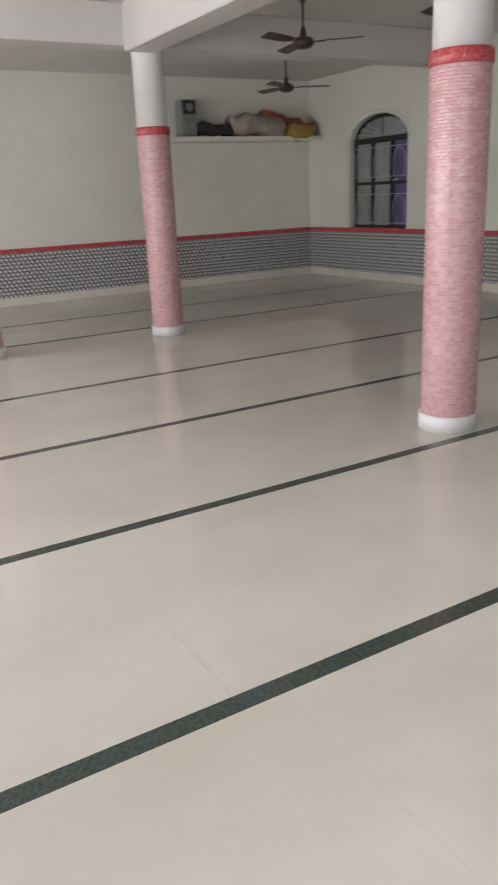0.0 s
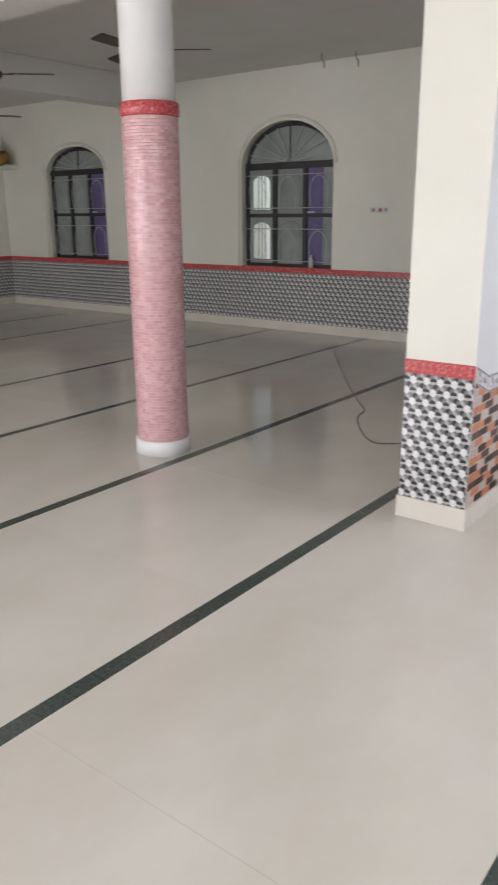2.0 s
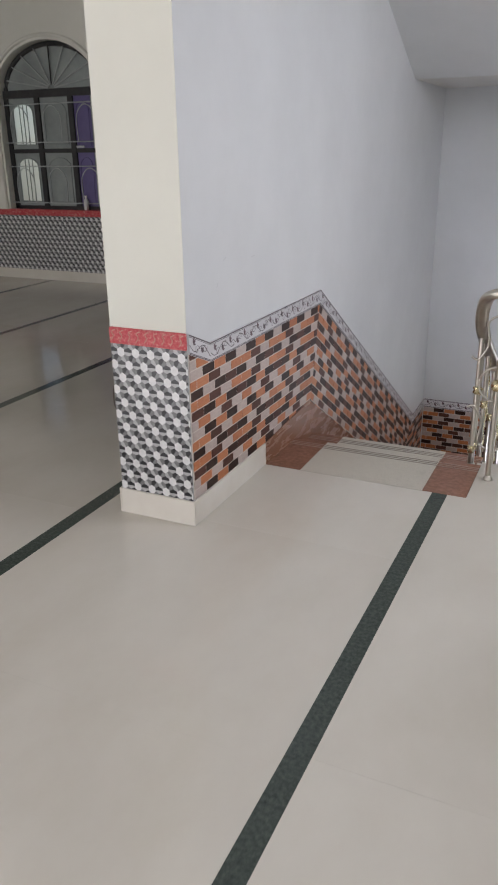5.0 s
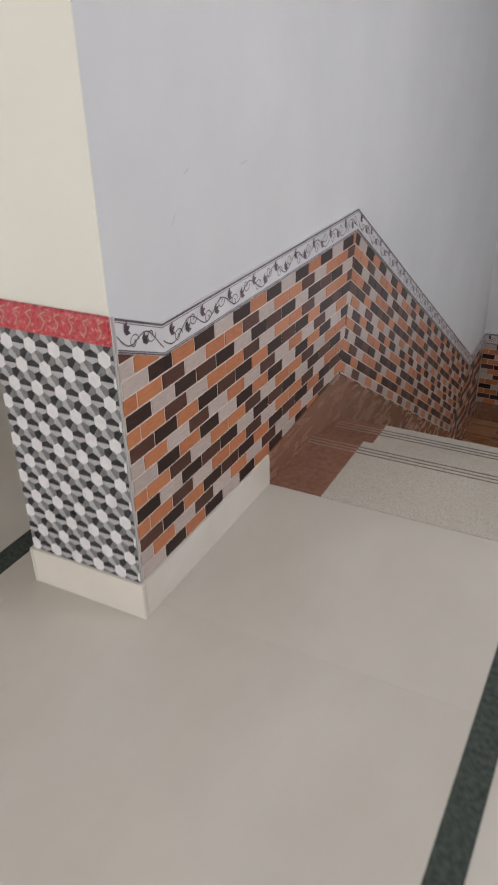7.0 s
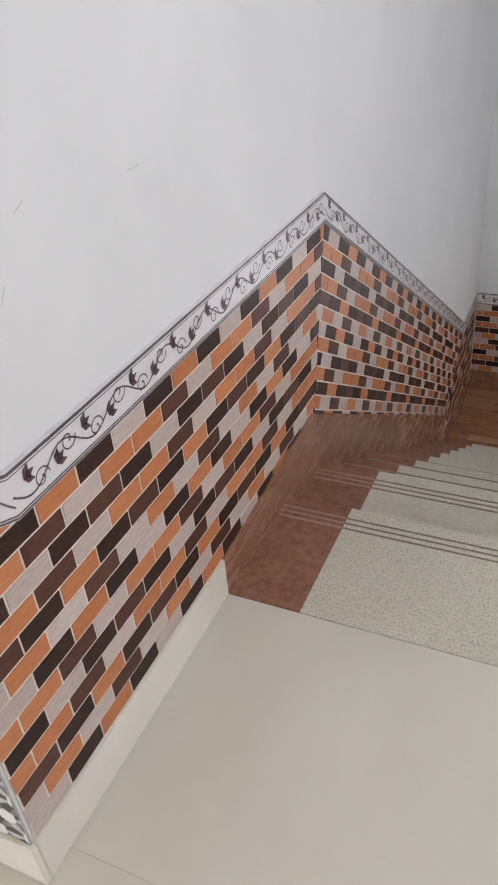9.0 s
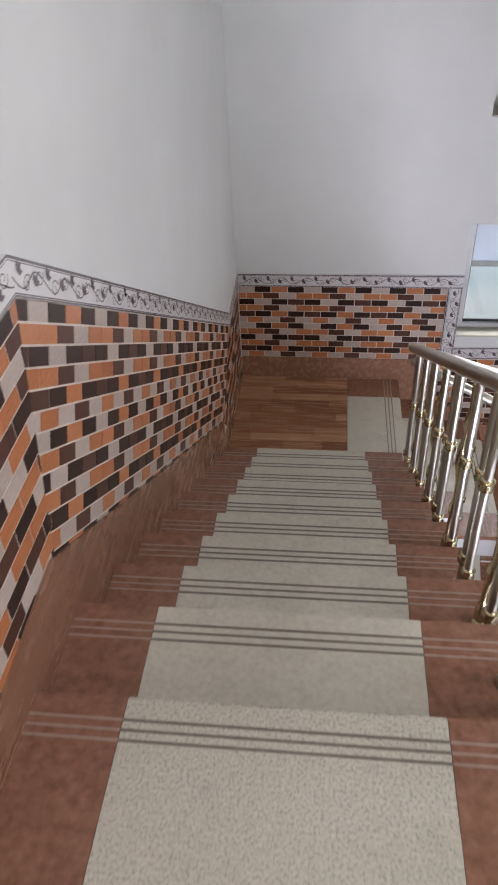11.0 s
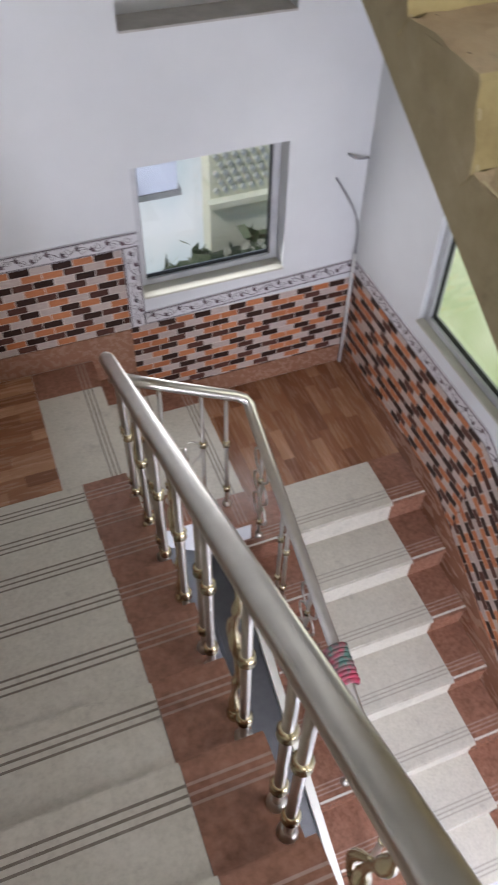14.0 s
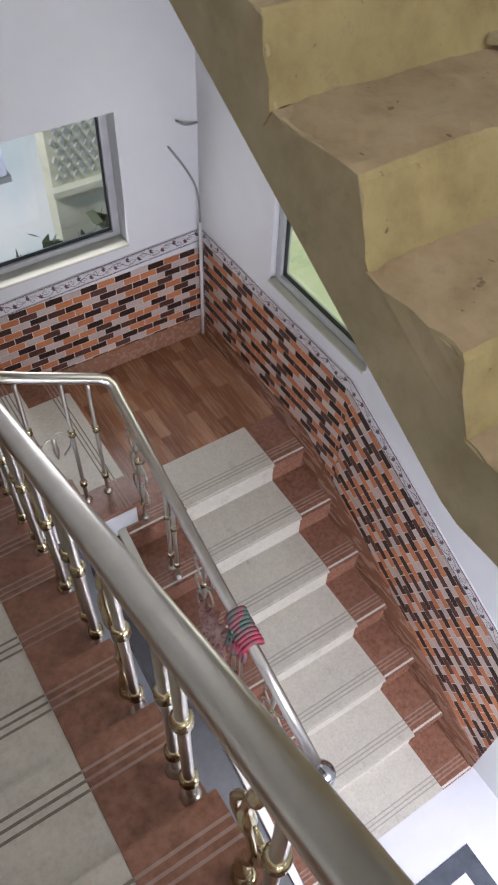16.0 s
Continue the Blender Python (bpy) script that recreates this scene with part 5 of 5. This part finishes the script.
# ---- hall windows ----
def hall_window(w, name):
    win = thing(name, "arched window with black frame, panelled shutters and light grille", "window", kind="structure")
    x0, x1, z0, zc, zs = w
    y = HY + 0.13
    cx, hw, hh = (x0 + x1) / 2, (x1 - x0) / 2, zc - zs
    arc = [(cx + (hw - 0.03) * math.cos(math.pi * k / 24), y, zs + (hh - 0.03) * math.sin(math.pi * k / 24)) for k in range(25)]
    part("arch_frame", tube(bmesh.new(), arc, 0.03, 8), M_black, win, "black arched frame", True)
    bm = boxed(((x0, y - 0.03, z0), (x0 + 0.055, y + 0.03, zs)), ((x1 - 0.055, y - 0.03, z0), (x1, y + 0.03, zs)), ((x0, y - 0.035, zs - 0.045), (x1, y + 0.035, zs + 0.045)), ((x0, y - 0.03, z0), (x1, y + 0.03, z0 + 0.04)))
    part("window_frame", bm, M_black, win, "black painted frame")
    third = (x1 - x0) / 3
    for i in (1, 2):
        part("mullion", boxed(((x0 + third * i - 0.035, y - 0.028, z0 + 0.04), (x0 + third * i + 0.035, y + 0.028, zs - 0.045))), M_black, win, "black mullion")
    zm = (z0 + zs) / 2 + 0.02
    part("transom", boxed(((x0 + 0.055, y - 0.026, zm - 0.025), (x1 - 0.055, y + 0.026, zm + 0.025))), M_black, win, "black cross bar")
    fan = bmesh.new()
    n = 24
    rim = [(cx + (hw - 0.02) * math.cos(math.pi * k / n), y + 0.004, zs + 0.02 + (hh - 0.04) * math.sin(math.pi * k / n)) for k in range(n + 1)]
    prism(fan, rim, (0, 0.01, 0))
    part("fanlight_pane", fan, M_shutter, win, "dusty grey-green fanlight panel")
    for k in range(1, 10):
        a = math.pi * k / 10
        part("fanlight_bar", tube(bmesh.new(), [(cx + 0.05 * math.cos(a), y - 0.02, zs + 0.04 + 0.05 * math.sin(a)), (cx + (hw - 0.05) * math.cos(a), y - 0.02, zs + (hh - 0.05) * math.sin(a))], 0.008, 6), M_black if k == 5 else M_grille, win)
    for i in range(3):
        a, b = x0 + third * i + (0.055 if i == 0 else 0.035), x0 + third * (i + 1) - (0.055 if i == 2 else 0.035)
        for za, zb in ((z0 + 0.04, zm - 0.025), (zm + 0.025, zs - 0.045)):
            m = 0.05
            if i == 2 and name == "window_6":      # a violet leaf folded inward beside a grey one
                c = a + (b - a) * 0.58
                leaves = [(a, c, M_purple, "violet shutter panel"), (c + 0.004, b, M_shutter, "grey-green shutter panel")]
                m = 0.03
            else:
                leaves = [(a, b, M_purple if i == 2 else M_shutter, "violet shutter panel" if i == 2 else "grey-green shutter panel")]
            for la, lb, mat, lab in leaves:
                arc_at = lambda d, k: ((la + lb) / 2 + (lb - la - 2 * m) / 2 * math.cos(math.pi * k / 8), d, zb - 0.16 + 0.1 * math.sin(math.pi * k / 8))
                if i == 0 and name == "window_6":      # leaf with an arched light that lets the day in
                    bm = boxed(((la, y, za), (la + m, y + 0.02, zb)), ((lb - m, y, za), (lb, y + 0.02, zb)), ((la + m, y, za), (lb - m, y + 0.02, za + m)))
                    for k in range(8):
                        p, q = arc_at(y, k), arc_at(y, k + 1)
                        prism(bm, [p, (p[0], y, zb), (q[0], y, zb), q], (0, 0.02, 0))
                    sh = part("shutter", bm, mat, win, "grey-green shutter with an arched light")
                    p = part("pane", boxed(((la + m, y + 0.008, za + m), (lb - m, y + 0.012, zb - 0.06))), M_frost, sh, "frosted glass pane")
                    p.visible_shadow = False
                    bars = boxed(*[((la + (lb - la) * f - 0.006, y + 0.001, za + m), (la + (lb - la) * f + 0.006, y + 0.007, zb - 0.08)) for f in (0.36, 0.5, 0.64)])
                    part("glazing_bar", bars, M_shutter, sh)
                else:
                    sh = part("shutter", boxed(((la, y + 0.0, za), (lb, y + 0.02, zb))), mat, win, lab)
                arch = [(la + m, y - 0.006, za + m), (lb - m, y - 0.006, za + m)] + [arc_at(y - 0.006, k) for k in range(9)] + [(la + m, y - 0.006, za + m)]
                part("moulding", tube(bmesh.new(), arch, 0.008, 6, cap=False), mat, sh, "raised arched moulding")
    # light grille in front of the shutters
    g = bmesh.new()
    for z in (z0 + 0.08, zm - 0.18, zm + 0.10, zs - 0.12):
        tube(g, [(x0 + 0.01, HY + 0.05, z), (x1 - 0.01, HY + 0.05, z)], 0.007, 6)
    for i in range(3):
        c = x0 + third * (i + 0.5)
        for za, zb in ((z0 + 0.08, zm - 0.18), (zm + 0.10, zs - 0.12)):
            tube(g, smooth_path([(c - 0.13, HY + 0.05, za), (c - 0.13, HY + 0.05, zb - 0.14), (c, HY + 0.05, zb - 0.02), (c + 0.13, HY + 0.05, zb - 0.14), (c + 0.13, HY + 0.05, za)], 5), 0.006, 6)
    part("grille", g, M_grille, win, "thin painted iron grille", True)
    part("window_sill", boxed(((x0, HY - 0.02, z0 - 0.004), (x1, HY + 0.1, z0 + 0.003))), M_red, win, "red tiled sill")
    part("latch", boxed(((x0 + third * 2 + 0.05, y - 0.045, zm + 0.03), (x0 + third * 2 + 0.17, y - 0.031, zm + 0.055)), bevel=0.004), M_alu, win, "bright latch")
    # moulded plaster band round the opening
    band = bmesh.new()
    pts = [(x0 - 0.05, HY - 0.006, z0)] + [(cx - (hw + 0.05) * math.cos(math.pi * k / 24), HY - 0.006, zs + (hh + 0.05) * math.sin(math.pi * k / 24)) for k in range(25)]
    tube(band, pts, 0.022, 6)
    part("surround", band, M_wall_hall, win, "narrow plaster surround", True)


hall_window(W1, "window_5")
hall_window(W2, "window_6")
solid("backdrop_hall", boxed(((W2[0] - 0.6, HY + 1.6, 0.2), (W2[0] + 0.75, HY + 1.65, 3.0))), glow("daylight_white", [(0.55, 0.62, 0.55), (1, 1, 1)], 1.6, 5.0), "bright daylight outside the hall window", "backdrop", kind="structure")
solid("bottle", lathe(bmesh.new(), [(0.024, 0), (0.03, 0.01), (0.03, 0.10), (0.014, 0.135), (0.012, 0.15), (0.015, 0.152), (0.015, 0.17)], (-4.48, HY + 0.06, 0.888), 16), M_pvc, "small white plastic bottle on the window sill", "bottle", smooth=True)


# ---- ceiling fans ----
def ceiling_fan(x, y, z, turn):
    f = thing("ceiling_fan", "dark brown three-bladed ceiling fan on a down rod", "ceiling fan", group="ceiling fans", at=(x, y, z))
    part("motor", lathe(bmesh.new(), [(0.02, -0.07), (0.075, -0.06), (0.11, -0.03), (0.115, 0.0), (0.09, 0.03), (0.035, 0.05), (0.03, 0.10), (0.018, 0.14)], sides=24), M_fan, f, "", True)
    part("rod", lathe(bmesh.new(), [(0.012, 0.08), (0.012, CZ - z - 0.05)], sides=10), M_fan, f, "", True)
    part("canopy", lathe(bmesh.new(), [(0.02, CZ - z - 0.10), (0.05, CZ - z - 0.03), (0.055, CZ - z)], sides=18), M_fan, f, "", True)
    for k in range(3):
        a = radians(turn + 120 * k)
        ca, sa = math.cos(a), math.sin(a)
        bm = bmesh.new()
        prism(bm, [(0.18, -0.045, -0.012), (0.30, -0.062, -0.018), (0.60, -0.068, -0.018), (0.62, -0.05, -0.014), (0.62, 0.045, 0.010), (0.60, 0.062, 0.014), (0.30, 0.058, 0.012), (0.18, 0.042, 0.008)], (0, 0, 0.004))
        bm.transform(Matrix.Rotation(a, 4, "Z"))
        b = part("blade", bm, M_fan, f)
        arm = boxed(((0.09, -0.02, -0.012), (0.22, 0.02, -0.004)))
        arm.transform(Matrix.Rotation(a, 4, "Z"))
        part("blade_arm", arm, M_fan, b)
    return f


ceiling_fan(-5.85, 1.5, 3.0, 48)
ceiling_fan(-8.5, 3.05, 2.95, 66)
ceiling_fan(-3.87, 1.66, 3.0, 40)

# hooks and a loose wire in the ceiling
for x, y in ((-4.05, 4.9), (-3.68, 5.08)):
    solid("ceiling_hook", tube(bmesh.new(), smooth_path([(x, y, CZ), (x, y, CZ - 0.06), (x + 0.03, y, CZ - 0.10), (x + 0.035, y, CZ - 0.17)], 4), 0.010, 6), M_wire, "bent wire end hanging from the ceiling", "hook", smooth=True)

# small round lamp on the beam
bl = thing("beam_lamp", "small round white lamp under the ceiling beam", "lamp")
bm = bmesh.new()
lathe(bm, [(0.045, 0.0), (0.045, 0.02), (0.03, 0.035), (0.012, 0.042)], sides=20)
bm.transform(Matrix.Translation((-4.34, 0.07, 3.0)) @ Matrix.Rotation(radians(180), 4, "X"))
part("shade", bm, M_pvc, bl, "white domed cover", True)

# switch plate
sp = thing("switch_plate", "small white switch plate with a red lamp on the hall wall", "switch")
part("plate", boxed(((-3.56, HY - 0.014, 1.60), (-3.28, HY, 1.68)), bevel=0.003), M_pvc, sp)
part("switch_key", boxed(((-3.43, HY - 0.019, 1.62), (-3.38, HY - 0.0145, 1.66))), M_red, sp, "red rocker")
part("switch_key", boxed(((-3.53, HY - 0.018, 1.62), (-3.48, HY - 0.0145, 1.66))), M_wire, sp)
part("switch_key", boxed(((-3.35, HY - 0.018, 1.62), (-3.31, HY - 0.0145, 1.66))), M_wire, sp)

# ---- shelf with bundles ----
structure("ledge", boxed(((HX, 2.0, 2.41), (HX + 0.42, HY, 2.485)), bevel=0.006), M_wall_hall, "white plastered wall ledge", "shelf")


def bundle(pts, radii, mat, label, seed):
    bm = bmesh.new()
    tube(bm, smooth_path(pts, 5), radii[0], 14, 0.75)
    r = random.Random(seed)
    for v in bm.verts:
        v.co += noise.noise_vector(v.co * 5 + Vector((seed, 0, 0))) * 0.07 + noise.noise_vector(v.co * 13) * 0.03
    return solid("rolled_cloth", bm, mat, label, "cloth bundle", smooth=True)


bundle([(HX + 0.24, 2.86, 2.59), (HX + 0.24, 3.16, 2.61), (HX + 0.24, 3.5, 2.58)], [0.13], M_cloth[1], "dark rolled cloth bundle on the ledge", 1)
bundle([(HX + 0.24, 3.5, 2.66), (HX + 0.28, 3.92, 2.68), (HX + 0.28, 4.5, 2.60)], [0.23], M_cloth[0], "beige rolled mat bundle on the ledge", 2)
bundle([(HX + 0.24, 4.15, 2.82), (HX + 0.26, 4.65, 2.72), (HX + 0.22, 5.2, 2.60)], [0.14], M_cloth[3], "rust red folded cloth on the ledge", 3)
bundle([(HX + 0.36, 4.58, 2.59), (HX + 0.36, 4.82, 2.56), (HX + 0.3, 5.16, 2.56)], [0.16], M_cloth[2], "mustard yellow cloth hanging over the ledge", 4)
sk = thing("loudspeaker", "small grey loudspeaker standing on the ledge", "speaker")
part("case", boxed(((HX + 0.10, 2.54, 2.485), (HX + 0.36, 2.82, 3.06)), bevel=0.02), M_plastic, sk)
part("front", boxed(((HX + 0.361, 2.56, 2.83), (HX + 0.366, 2.80, 3.04))), M_darkface, sk, "dark front panel")
cone = bmesh.new()
tube(cone, [(HX + 0.366, 2.68, 2.94), (HX + 0.376, 2.68, 2.94)], 0.065, 18)
part("cone", cone, M_plastic, sk, "round cone")

# loose cable lying on the hall floor
solid("floor_cable", tube(bmesh.new(), smooth_path([(-3.7, 4.75, 0.006), (-3.25, 4.05, 0.006), (-2.50, 3.0, 0.006), (-1.85, 2.15, 0.006), (-1.66, 1.92, 0.006), (-1.58, 1.66, 0.006), (-1.26, 1.22, 0.006), (-1.06, 1.15, 0.006), (-0.8, 1.5, 0.006)], 8), 0.0045, 6), M_cable, "thin brown cable lying loose on the marble floor", "cable", smooth=True)

# scuffs on the stair wall
for y, z, dy, dz in ((0.64, 1.108, 0.038, 0.002), (0.348, 1.128, 0.025, 0.011), (0.28, 1.02, 0.015, 0.022)):
    bm = bmesh.new()
    prism(bm, [(0.0, y, z), (0.0, y + dy, z + dz), (0.0, y + dy, z + dz + 0.003), (0.0, y, z + 0.003)], (0.0006, 0, 0))
    part("scuff_mark", bm, M_scuff, clad_left, "grey scuff mark")

# ---- single wall tiles ----
put = lambda s, z: on_left(s, z) + Vector((0.004, 0, 0))
tile_wall(clad_left, put, (1, 0, 0), [reg_a0, reg_a1, reg_a2], 0.0, (0.116, zt), single=True, size=(0.1103, 0.0456))
clad_rake = thing("tile_cladding", "wood-look mosaic tiles running down beside the upper flight", "wall tiles", kind="structure")
tile_wall(clad_rake, put, (1, 0, 0), [reg_b], SL, (1.729, zt + SL * (1.729 - apex_y)), single=True, size=(0.109, 0.0452))
put_far = lambda s, z: on_far(s, z) - Vector((0, 0.004, 0))
tile_wall(clad_far, put_far, (0, -1, 0), [reg_f1], 0.0, (0.113, -0.82 - TOPW), single=True)
tile_wall(clad_far, put_far, (0, -1, 0), [reg_f2], 0.0, (1.49, -1.342 - TOPW), single=True)
put_right = lambda s, z: on_right(s, z) - Vector((0.004, 0, 0))
tile_wall(clad_right, put_right, (-1, 0, 0), [reg_r0, reg_r1], 0.0, (3.3, -1.29 - TOPW))
tile_wall(clad_right, put_right, (-1, 0, 0), [reg_r2], S2, (KN, topr(KN) - TOPW), single=True)
